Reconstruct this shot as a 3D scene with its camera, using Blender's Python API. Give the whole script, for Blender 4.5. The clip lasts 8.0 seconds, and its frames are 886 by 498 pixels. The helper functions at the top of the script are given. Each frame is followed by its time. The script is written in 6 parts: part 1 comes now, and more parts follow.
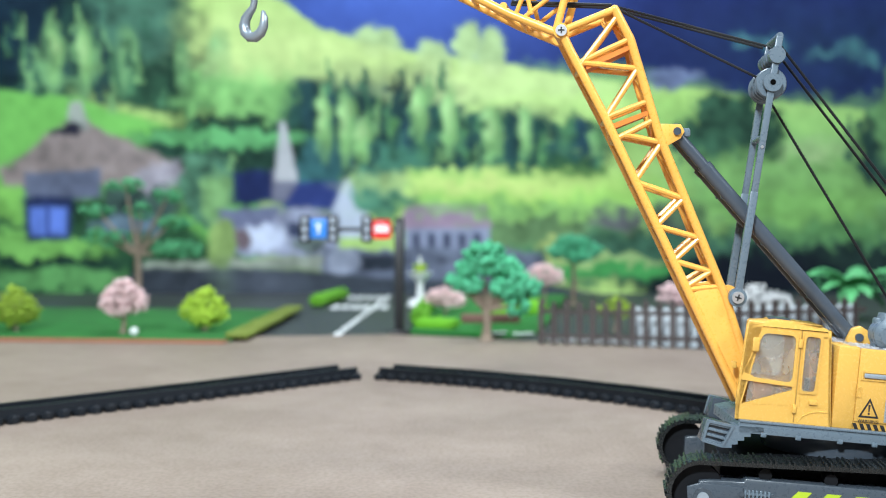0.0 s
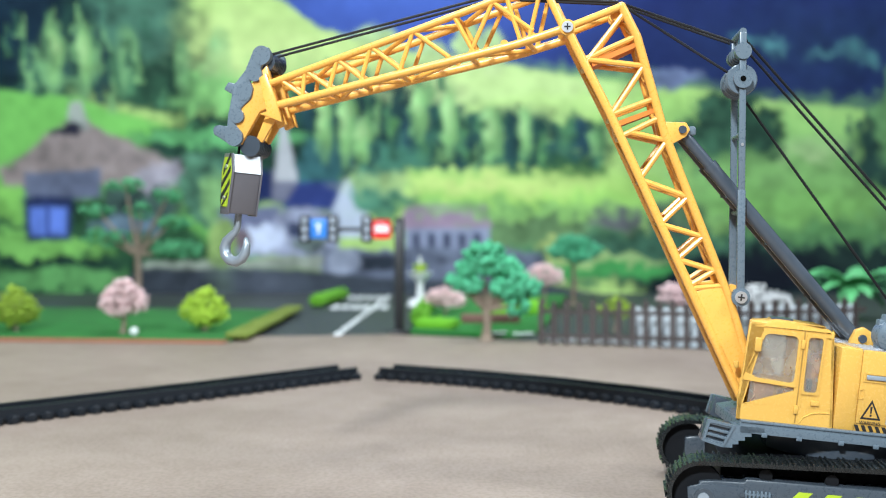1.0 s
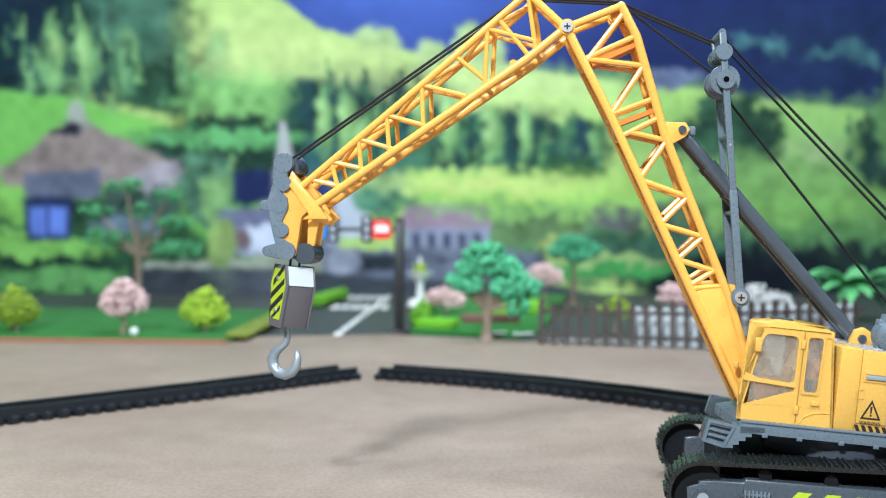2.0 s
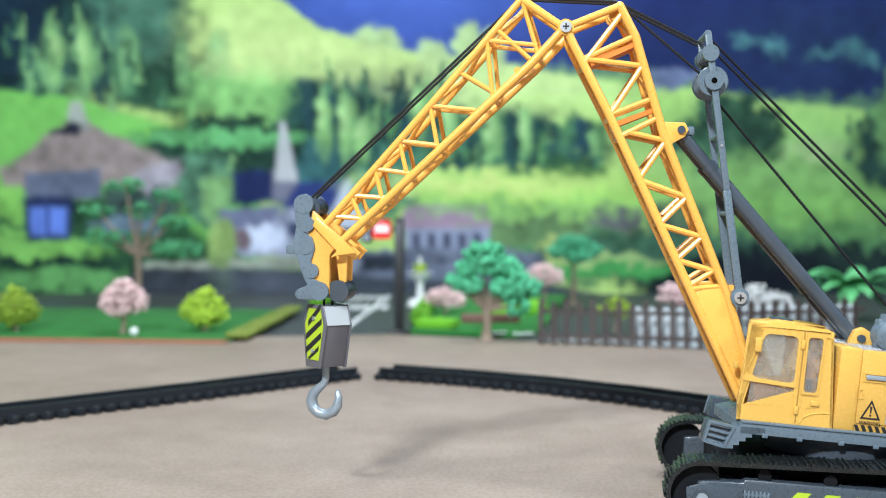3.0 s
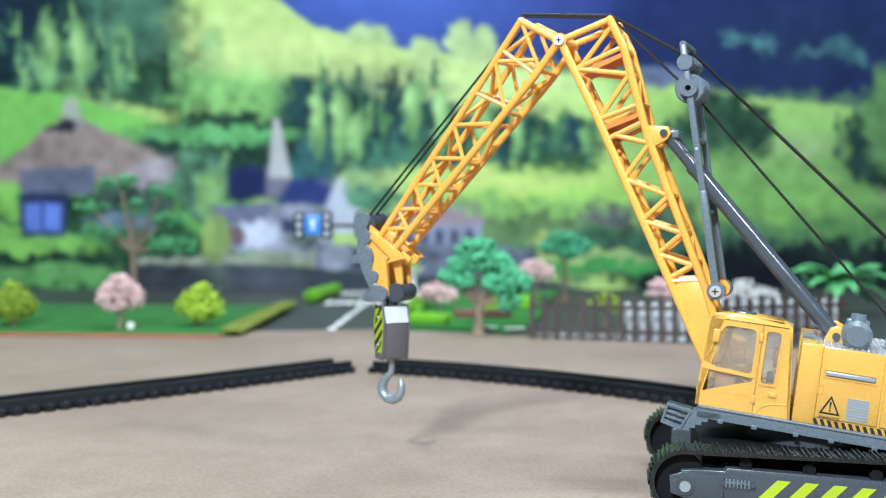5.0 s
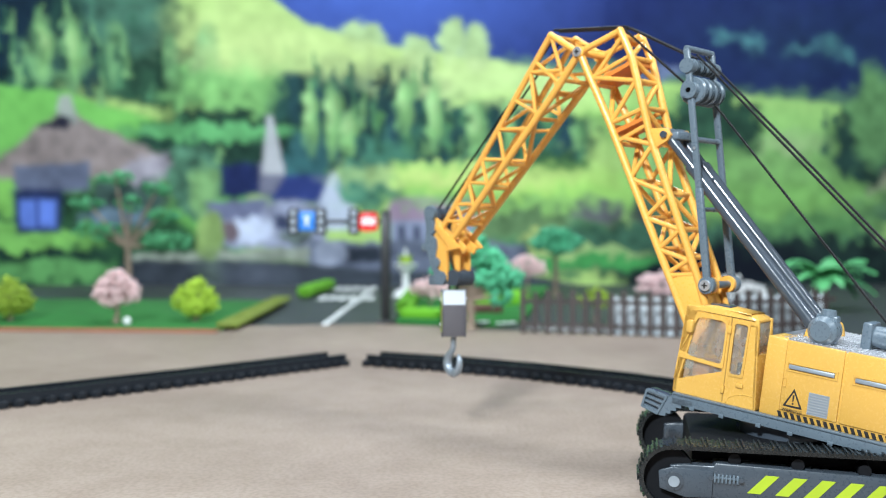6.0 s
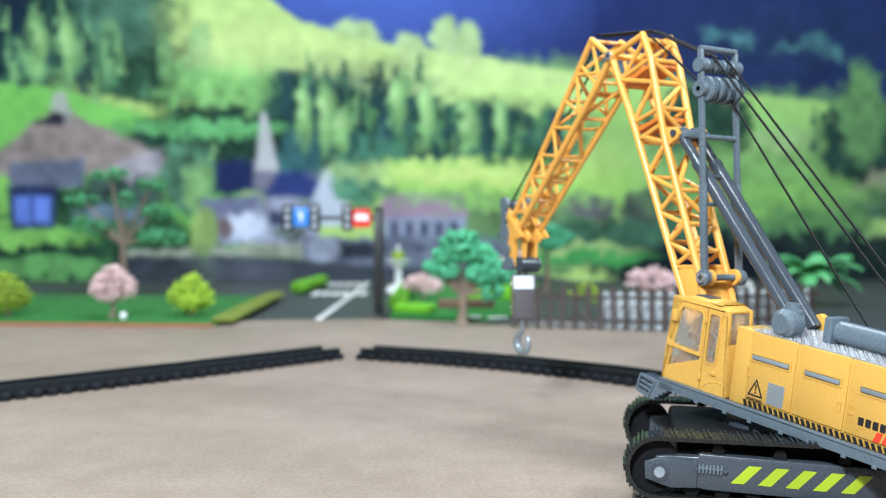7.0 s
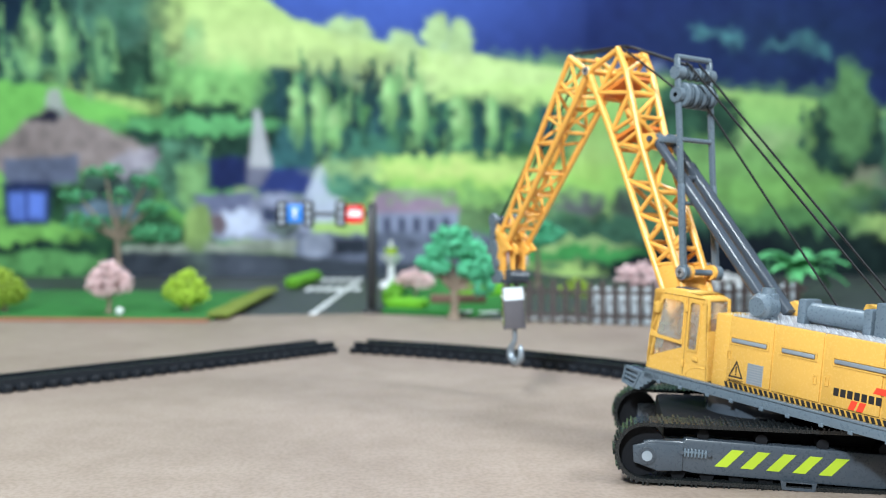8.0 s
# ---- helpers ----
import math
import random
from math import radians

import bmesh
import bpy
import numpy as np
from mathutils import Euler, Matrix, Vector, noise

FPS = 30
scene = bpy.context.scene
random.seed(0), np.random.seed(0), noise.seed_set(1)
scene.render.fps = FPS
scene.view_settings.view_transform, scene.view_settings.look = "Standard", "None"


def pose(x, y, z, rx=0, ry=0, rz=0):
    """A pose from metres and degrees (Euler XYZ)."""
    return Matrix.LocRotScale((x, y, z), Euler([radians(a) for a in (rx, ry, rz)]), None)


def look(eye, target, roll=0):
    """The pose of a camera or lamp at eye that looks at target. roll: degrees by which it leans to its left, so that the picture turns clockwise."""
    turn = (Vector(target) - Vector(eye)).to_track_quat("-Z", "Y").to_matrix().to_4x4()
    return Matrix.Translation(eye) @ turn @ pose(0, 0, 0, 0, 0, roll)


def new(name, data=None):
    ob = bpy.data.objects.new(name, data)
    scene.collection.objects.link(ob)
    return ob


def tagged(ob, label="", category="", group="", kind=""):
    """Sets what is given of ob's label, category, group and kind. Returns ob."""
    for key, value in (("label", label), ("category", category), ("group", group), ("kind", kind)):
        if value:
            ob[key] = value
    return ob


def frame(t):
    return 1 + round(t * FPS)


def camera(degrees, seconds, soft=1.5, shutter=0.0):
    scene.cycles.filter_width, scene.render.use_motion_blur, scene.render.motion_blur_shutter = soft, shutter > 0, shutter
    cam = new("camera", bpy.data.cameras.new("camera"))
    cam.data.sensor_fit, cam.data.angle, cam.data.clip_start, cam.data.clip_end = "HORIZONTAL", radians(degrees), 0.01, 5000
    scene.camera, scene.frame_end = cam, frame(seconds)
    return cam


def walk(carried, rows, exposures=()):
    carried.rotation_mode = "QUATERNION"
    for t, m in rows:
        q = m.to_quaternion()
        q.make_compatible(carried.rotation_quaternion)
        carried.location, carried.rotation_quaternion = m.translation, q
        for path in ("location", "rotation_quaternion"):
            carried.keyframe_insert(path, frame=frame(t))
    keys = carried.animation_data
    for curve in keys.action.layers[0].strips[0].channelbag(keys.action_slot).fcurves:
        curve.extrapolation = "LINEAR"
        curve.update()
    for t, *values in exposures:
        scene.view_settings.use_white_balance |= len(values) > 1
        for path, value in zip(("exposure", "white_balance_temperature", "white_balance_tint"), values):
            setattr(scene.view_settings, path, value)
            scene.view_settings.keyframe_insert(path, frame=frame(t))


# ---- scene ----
CLIP = 8.0
cam = camera(44.86, CLIP, soft=1.0)
# a real lens focused on the toy, so that the cloth behind goes soft
cam.data.dof.use_dof = True
cam.data.dof.focus_distance = 0.585
cam.data.dof.aperture_fstop = 7.4


def eye(back, right, down):
    """Camera on its tripod head: metres drawn back, degrees turned right and down."""
    return pose(0, -back, 0.157, 90 - down, 0, -right)


# at rest, then drawn slowly and evenly back
walk(cam, [(t, eye(0.02375 * u, 0.40 * u, 0.95 + 0.20375 * u)) for t, u in
           ((0.0, 0), (2.0, 0), (4.0, 0), (4.25, 0.25), (4.5, 0.5), (5.0, 1), (5.5, 1.5), (6.0, 2), (6.5, 2.5), (7.0, 3), (7.5, 3.5), (8.0, 4))])

# ---- light: soft white lamps of a filming room ----
world = bpy.data.worlds.new("room_air")
world.use_nodes = True
world.node_tree.nodes["Background"].inputs["Color"].default_value = (0.95, 0.97, 1.0, 1)
world.node_tree.nodes["Background"].inputs["Strength"].default_value = 0.6
scene.world = world
scene.view_settings.exposure = 0.02


def area_lamp(name, place, aim, width, height, watts, color=(1, 0.98, 0.95)):
    lamp = bpy.data.lights.new(name, "AREA")
    lamp.shape, lamp.size, lamp.size_y, lamp.energy, lamp.color = "RECTANGLE", width, height, watts, color
    ob = new(name, lamp)
    ob.matrix_world = look(place, aim)
    return ob


COOL = (0.815, 0.925, 1.0)
area_lamp("soft_lamp", (-0.55, -0.95, 1.32), (0.20, 0.9, 0.1), 0.20, 0.16, 74, COOL)
area_lamp("soft_lamp", (-0.65, -0.28, 1.62), (0.1, 0.75, 0.0), 0.22, 0.22, 15, COOL)
area_lamp("soft_lamp", (1.35, -0.10, 1.35), (0.1, 0.9, 0.0), 0.35, 0.35, 27, COOL)
area_lamp("ceiling_lamp", (0.0, 2.05, 2.30), (0.0, 2.62, 0.2), 1.8, 0.3, 58, COOL)
area_lamp("tube_lamp", (0.35, 0.75, 2.45), (0.35, 0.75, 0.0), 1.2, 0.08, 26, COOL)


# ---- materials ----
def material(name, color, rough=0.5, metal=0.0, vary=0.12, scale=60.0, bump=0.05, grain=600.0, coat=0.0, spec=0.5):
    m = bpy.data.materials.new(name)
    m.use_nodes = True
    nt = m.node_tree
    b = nt.nodes["Principled BSDF"]
    tc = nt.nodes.new("ShaderNodeTexCoord")
    n1, n2 = nt.nodes.new("ShaderNodeTexNoise"), nt.nodes.new("ShaderNodeTexNoise")
    n1.inputs["Scale"].default_value, n1.inputs["Detail"].default_value = scale, 5
    n2.inputs["Scale"].default_value, n2.inputs["Detail"].default_value = grain, 3
    info = nt.nodes.new("ShaderNodeObjectInfo")
    add = nt.nodes.new("ShaderNodeMath")
    add.operation = "MULTIPLY_ADD"
    nt.links.new(info.outputs["Random"], add.inputs[0])
    add.inputs[1].default_value = 0.6
    nt.links.new(n1.outputs["Fac"], add.inputs[2])
    ramp = nt.nodes.new("ShaderNodeValToRGB")
    lo = [max(0, c * (1 - vary)) for c in color]
    hi = [min(1, c * (1 + vary)) for c in color]
    ramp.color_ramp.elements[0].position, ramp.color_ramp.elements[0].color = 0.32, (*lo, 1)
    ramp.color_ramp.elements[1].position, ramp.color_ramp.elements[1].color = 0.92, (*hi, 1)
    rr = nt.nodes.new("ShaderNodeMapRange")
    rr.inputs["To Min"].default_value, rr.inputs["To Max"].default_value = max(0.02, rough - 0.08), min(1, rough + 0.1)
    bp = nt.nodes.new("ShaderNodeBump")
    bp.inputs["Strength"].default_value, bp.inputs["Distance"].default_value = bump, 0.001
    for n in (n1, n2):
        nt.links.new(tc.outputs["Object"], n.inputs["Vector"])
    nt.links.new(add.outputs[0], ramp.inputs["Fac"])
    nt.links.new(ramp.outputs["Color"], b.inputs["Base Color"])
    nt.links.new(n2.outputs["Fac"], rr.inputs["Value"])
    nt.links.new(rr.outputs["Result"], b.inputs["Roughness"])
    nt.links.new(n2.outputs["Fac"], bp.inputs["Height"])
    nt.links.new(bp.outputs["Normal"], b.inputs["Normal"])
    b.inputs["Metallic"].default_value = metal
    b.inputs["Coat Weight"].default_value = coat
    b.inputs["Specular IOR Level"].default_value = spec
    return m


YELLOW = material("yellow_plastic", (0.600, 0.338, 0.072), 0.25, vary=0.05, scale=40, bump=0.03)
BOOM = material("boom_plastic", (0.74, 0.366, 0.070), 0.28, vary=0.06, scale=30, bump=0.03)
GREY = material("blue_grey_plastic", (0.098, 0.128, 0.155), 0.28, vary=0.12, scale=50, bump=0.05)
DARKGREY = material("dark_grey_plastic", (0.046, 0.057, 0.072), 0.17, vary=0.15, scale=50, bump=0.03)
FRAMEGREY = material("frame_grey_plastic", (0.042, 0.053, 0.066), 0.28, vary=0.12, scale=50, bump=0.05)
RUBBER = material("black_rubber", (0.0065, 0.0080, 0.0086), 0.26, vary=0.3, scale=90, bump=0.12, grain=900, spec=0.5)
RAILBLACK = material("black_rail_plastic", (0.008, 0.010, 0.0135), 0.38, vary=0.3, scale=60, bump=0.08, spec=0.3)
BRICKRED = material("dull_red_wall", (0.13, 0.065, 0.05), 0.8, vary=0.25, scale=50, bump=0.3)
DULLSILVER = material("dull_silver_sticker", (0.36, 0.38, 0.40), 0.4, metal=0.35, vary=0.08, scale=120, bump=0.05)
SILVER = material("silver_foil", (0.66, 0.67, 0.70), 0.36, metal=0.9, vary=0.08, scale=120, bump=0.1)
STEEL = material("zinc_steel", (0.30, 0.345, 0.39), 0.36, metal=0.5, vary=0.12, scale=80, bump=0.06)
BLOCKGREY = material("warm_grey_metal", (0.13, 0.125, 0.14), 0.35, metal=0.3, vary=0.1, scale=60)
LIME = material("lime_sticker", (0.34, 0.45, 0.02), 0.4, vary=0.05, bump=0.02)
INK = material("black_ink", (0.012, 0.011, 0.012), 0.5, vary=0.1, bump=0.02)
RED = material("red_ink", (0.78, 0.05, 0.02), 0.45, vary=0.06, bump=0.02)
BROWNSEAT = material("tan_seat", (0.46, 0.22, 0.08), 0.5)
ROPE = material("black_cord", (0.005, 0.005, 0.006), 0.55, vary=0.3, scale=400, bump=0.1, spec=0.3)
# black of idlers, rollers and chassis holds the shade under the deck
SHADEBLACK = material("shaded_black_plastic", (0.006, 0.0065, 0.008), 0.6, vary=0.3, spec=0.12)
BORESHADE = material("bore_shade", (0.003, 0.003, 0.003), 0.9, spec=0.0)
SEAMSHADE = material("yellow_groove_shade", (0.30, 0.165, 0.03), 0.5)
WEBSHADE = material("shaded_web_orange", (0.55, 0.16, 0.02), 0.5, vary=0.1)


def glass_material():
    m = bpy.data.materials.new("clear_plastic")
    m.use_nodes = True
    nt = m.node_tree
    b = nt.nodes["Principled BSDF"]
    b.inputs["Base Color"].default_value = (0.98, 0.95, 0.88, 1)
    b.inputs["Transmission Weight"].default_value = 0.90
    b.inputs["IOR"].default_value = 1.3
    n = nt.nodes.new("ShaderNodeTexNoise")
    n.inputs["Scale"].default_value, n.inputs["Detail"].default_value = 70, 6
    tc = nt.nodes.new("ShaderNodeTexCoord")
    mr = nt.nodes.new("ShaderNodeMapRange")
    mr.inputs["From Min"].default_value, mr.inputs["From Max"].default_value = 0.4, 0.75
    mr.inputs["To Min"].default_value, mr.inputs["To Max"].default_value = 0.14, 0.40
    nt.links.new(tc.outputs["Object"], n.inputs["Vector"])
    nt.links.new(n.outputs["Fac"], mr.inputs["Value"])
    nt.links.new(mr.outputs["Result"], b.inputs["Roughness"])
    return m


GLASS = glass_material()


def board_material():
    """Brown hardboard with fine fibres, scuffs and pale dust."""
    m = bpy.data.materials.new("hardboard")
    m.use_nodes = True
    nt = m.node_tree
    b = nt.nodes["Principled BSDF"]
    tc = nt.nodes.new("ShaderNodeTexCoord")

    def noise_at(scale, detail, stretch=(1, 1, 1)):
        mp, n = nt.nodes.new("ShaderNodeMapping"), nt.nodes.new("ShaderNodeTexNoise")
        mp.inputs["Scale"].default_value = stretch
        n.inputs["Scale"].default_value, n.inputs["Detail"].default_value = scale, detail
        nt.links.new(tc.outputs["Object"], mp.inputs["Vector"])
        nt.links.new(mp.outputs["Vector"], n.inputs["Vector"])
        return n
    big, mid, fine = noise_at(5, 5), noise_at(38, 7, (1, 0.8, 1)), noise_at(420, 8, (0.8, 0.6, 1))
    r1 = nt.nodes.new("ShaderNodeValToRGB")
    r1.color_ramp.elements[0].position, r1.color_ramp.elements[0].color = 0.3, (0.235, 0.178, 0.142, 1)
    r1.color_ramp.elements[1].position, r1.color_ramp.elements[1].color = 0.72, (0.325, 0.255, 0.210, 1)
    r2 = nt.nodes.new("ShaderNodeValToRGB")
    r2.color_ramp.elements[0].position, r2.color_ramp.elements[0].color = 0.35, (0.86, 0.84, 0.82, 1)
    r2.color_ramp.elements[1].position, r2.color_ramp.elements[1].color = 0.62, (1, 1, 1, 1)
    r3 = nt.nodes.new("ShaderNodeValToRGB")
    r3.color_ramp.elements[0].position, r3.color_ramp.elements[0].color = 0.38, (0.77, 0.74, 0.71, 1)
    r3.color_ramp.elements[1].position, r3.color_ramp.elements[1].color = 0.58, (1.0, 1.0, 1.0, 1)
    for n, r in ((big, r1), (mid, r2), (fine, r3)):
        nt.links.new(n.outputs["Fac"], r.inputs["Fac"])
    last = r1.outputs["Color"]
    for r in (r2, r3):
        mx = nt.nodes.new("ShaderNodeMix")
        mx.data_type, mx.blend_type = "RGBA", "MULTIPLY"
        mx.inputs["Factor"].default_value = 0.75
        nt.links.new(last, mx.inputs["A"])
        nt.links.new(r.outputs["Color"], mx.inputs["B"])
        last = mx.outputs["Result"]
    nt.links.new(last, b.inputs["Base Color"])
    bp = nt.nodes.new("ShaderNodeBump")
    bp.inputs["Strength"].default_value, bp.inputs["Distance"].default_value = 0.25, 0.0006
    nt.links.new(mid.outputs["Fac"], bp.inputs["Height"])
    nt.links.new(bp.outputs["Normal"], b.inputs["Normal"])
    b.inputs["Roughness"].default_value = 0.55
    return m


BOARD = board_material()
ASPHALT = material("toy_asphalt", (0.032, 0.038, 0.041), 0.5, vary=0.2, scale=12, bump=0.15, grain=300)
LAWN = material("flock_lawn", (0.011, 0.118, 0.016), 0.9, vary=0.35, scale=25, bump=0.6, grain=350)
EARTH = material("red_earth_edge", (0.30, 0.11, 0.06), 0.85, vary=0.2, scale=30, bump=0.4)
WHITE = material("white_paint", (0.78, 0.79, 0.80), 0.5, vary=0.08, scale=25)
HEDGE = material("lime_hedge_foam", (0.13, 0.38, 0.02), 0.9, vary=0.3, scale=60, bump=0.8)
OLIVE = material("olive_hedge_foam", (0.14, 0.18, 0.03), 0.9, vary=0.3, scale=60, bump=0.8)
LIMELEAF = material("lime_foliage", (0.27, 0.40, 0.035), 0.8, vary=0.4, scale=90, bump=0.6)
TEALLEAF = material("teal_green_foliage", (0.070, 0.36, 0.19), 0.8, vary=0.35, scale=60, bump=0.6)
GREENLEAF = material("green_foliage", (0.07, 0.30, 0.13), 0.8, vary=0.35, scale=60, bump=0.6)
PALMLEAF = material("bright_green_leaf", (0.085, 0.36, 0.13), 0.5, vary=0.25, scale=60, bump=0.2)
PINKLEAF = material("pale_pink_blossom", (0.64, 0.46, 0.46), 0.85, vary=0.25, scale=90, bump=0.6)
TRUNK = material("taupe_trunk", (0.20, 0.15, 0.11), 0.8, vary=0.25, scale=60, bump=0.5)
FENCEBROWN = material("dark_brown_plastic", (0.045, 0.032, 0.03), 0.5, vary=0.2, scale=40)
# white dimmed in its colour for the shade behind the brown fence
SHADEDWHITE = material("shaded_white_plastic", (0.56, 0.61, 0.65), 0.55, vary=0.12, scale=40)
BLACKPLASTIC = material("black_plastic", (0.01, 0.011, 0.013), 0.4, vary=0.2)
LENS = material("pale_signal_lens", (0.32, 0.36, 0.42), 0.25, vary=0.1)
SIGNBLUE = material("blue_sign_face", (0.03, 0.22, 0.72), 0.4, vary=0.05)
SIGNRED = material("red_sign_face", (0.70, 0.03, 0.03), 0.4, vary=0.05)
# plaster toned down so that the added room throws back less light
PLASTER = material("wall_plaster", (0.34, 0.33, 0.32), 0.9, vary=0.06, scale=3, bump=0.2, grain=80)


# ---- mesh helpers ----
def finish(name, bm, mat, smooth=True):
    bmesh.ops.recalc_face_normals(bm, faces=bm.faces)
    me = bpy.data.meshes.new(name)
    bm.to_mesh(me)
    bm.free()
    me.materials.append(mat)
    if smooth:
        me.set_sharp_from_angle(angle=radians(38))
        me.polygons.foreach_set("use_smooth", [True] * len(me.polygons))
    return me


def part(name, bm, mat, parent, label="", smooth=True):
    ob = new(name, finish(name, bm, mat, smooth))
    ob.parent = parent
    return tagged(ob, label)


def thing(name, bm, mat, label, category, group="", kind=""):
    return tagged(new(name, finish(name, bm, mat)), label, category, group, kind)


def box(bm, x0, x1, y0, y1, z0, z1, bevel=0.0, m=None):
    made = bmesh.ops.create_cube(bm, size=1, matrix=(m or Matrix()) @ Matrix.Translation(((x0 + x1) / 2, (y0 + y1) / 2, (z0 + z1) / 2))
                                 @ Matrix.Diagonal((abs(x1 - x0), abs(y1 - y0), abs(z1 - z0), 1)))
    if bevel:
        edges = {e for v in made["verts"] for e in v.link_edges}
        bmesh.ops.bevel(bm, geom=list(edges), offset=bevel, segments=2, profile=0.5, affect="EDGES")
    return bm


def rod(bm, a, b, r, seg=10, r2=None):
    a, b = Vector(a), Vector(b)
    d = b - a
    m = Matrix.Translation((a + b) / 2) @ d.to_track_quat("Z", "Y").to_matrix().to_4x4()
    bmesh.ops.create_cone(bm, cap_ends=True, segments=seg, radius1=r, radius2=r if r2 is None else r2, depth=d.length, matrix=m)
    return bm


def prism(bm, outline, y0, y1, bevel=0.0):
    """A plate with an outline in x and z, from y0 to y1."""
    vs = [bm.verts.new((x, y0, z)) for x, z in outline]
    face = bm.faces.new(vs)
    ext = bmesh.ops.extrude_face_region(bm, geom=[face])
    moved = [g for g in ext["geom"] if isinstance(g, bmesh.types.BMVert)]
    bmesh.ops.translate(bm, verts=moved, vec=(0, y1 - y0, 0))
    if bevel:
        edges = {e for v in vs + moved for e in v.link_edges}
        bmesh.ops.bevel(bm, geom=list(edges), offset=bevel, segments=2, profile=0.5, affect="EDGES")
    return bm


def slab(bm, outline, z0, z1, bevel=0.0):
    """A flat sheet with an outline in x and y, from z0 to z1."""
    vs = [bm.verts.new((x, y, z0)) for x, y in outline]
    face = bm.faces.new(vs)
    ext = bmesh.ops.extrude_face_region(bm, geom=[face])
    moved = [g for g in ext["geom"] if isinstance(g, bmesh.types.BMVert)]
    bmesh.ops.translate(bm, verts=moved, vec=(0, 0, z1 - z0))
    if bevel:
        edges = {e for v in moved for e in v.link_edges}
        bmesh.ops.bevel(bm, geom=list(edges), offset=bevel, segments=2, profile=0.5, affect="EDGES")
    return bm


def B():
    return bmesh.new()


# ---- printed cloth: a mountain village, painted as soft areas of colour ----
def srgb(r, g, b):
    return np.array([((c / 255 + 0.055) / 1.055) ** 2.4 if c > 10 else c / 3294 for c in (r, g, b)])


def value_noise(shape, cell, rng, octaves=4):
    h, w = shape
    out, amp, total = np.zeros(shape), 1.0, 0.0
    for _ in range(octaves):
        gh, gw = int(h / cell) + 3, int(w / cell) + 3
        g = rng.random((gh, gw))
        yy, xx = np.arange(h) / cell, np.arange(w) / cell
        y0, x0 = yy.astype(int), xx.astype(int)
        fy, fx = (yy - y0)[:, None], (xx - x0)[None, :]
        fy, fx = fy * fy * (3 - 2 * fy), fx * fx * (3 - 2 * fx)
        a, b = g[y0][:, x0], g[y0][:, x0 + 1]
        c, d = g[y0 + 1][:, x0], g[y0 + 1][:, x0 + 1]
        out += amp * ((a * (1 - fx) + b * fx) * (1 - fy) + (c * (1 - fx) + d * fx) * fy)
        total += amp
        amp, cell = amp * 0.55, max(1.0, cell / 2)
    return out / total


class Print:
    """A printed picture on a cloth; u runs right and v down, 1 unit is 1.447 mm."""

    def __init__(self, u0, u1, v0, v1, step):
        self.u, self.v = np.meshgrid(np.arange(u0, u1 + 1, step), np.arange(v0, v1 + 1, step))
        rng = np.random.default_rng(7)
        self.n1 = value_noise(self.u.shape, 26, rng) - 0.5
        self.n2 = value_noise(self.u.shape, 9, rng) - 0.5
        self.n3 = value_noise(self.u.shape, 4, rng, 2) - 0.5
        self.wu = self.u + 50 * self.n2 + 52 * self.n3
        self.wv = self.v + 50 * (value_noise(self.u.shape, 9, rng) - 0.5) + 52 * (value_noise(self.u.shape, 3, rng, 2) - 0.5)
        self.c = np.zeros((*self.u.shape, 3))

    def lay(self, mask, color, grain=0.18):
        m = np.clip(mask, 0, 1)[..., None]
        tone = (1 + grain * 1.8 * self.n2 + grain * self.n3 * 3.4)[..., None]
        self.c = self.c * (1 - m) + m * srgb(*color) * tone

    def below(self, line, soft=8, rough=0.3):
        """Everything under a line through (u, v) points."""
        us, vs = zip(*line)
        return (self.v + rough * (self.wv - self.v) - np.interp(self.u + rough * (self.wu - self.u), us, vs)) / soft + 0.5

    def blob(self, u, v, ru, rv, rough=1.0, soft=0.25):
        du = (self.u + rough * (self.wu - self.u) - u) / ru
        dv = (self.v + rough * (self.wv - self.v) - v) / rv
        return (1 - np.hypot(du, dv)) / soft + 0.5

    def cone(self, u, v, w, h):
        """A conifer with its foot at (u, v + h / 2)."""
        t = (self.v - v + h / 2) / h
        du = np.abs(self.u + 0.35 * (self.wu - self.u) - u) / (w * (0.15 + 0.85 * np.clip(t, 0, 1)))
        return np.minimum((1 - du) / 0.5, np.minimum(t, 1 - t) / 0.08 + 0.3)

    def area(self, corners, soft=6, rough=0.1):
        """A convex area; corners run clockwise as seen."""
        u, v = self.u + rough * (self.wu - self.u), self.v + rough * (self.wv - self.v)
        d = np.full(u.shape, 1e9)
        for (a, b), (p, q) in zip(corners, corners[1:] + corners[:1]):
            n = math.hypot(p - a, q - b)
            d = np.minimum(d, ((p - a) * (v - b) - (q - b) * (u - a)) / n)
        return d / soft + 0.5


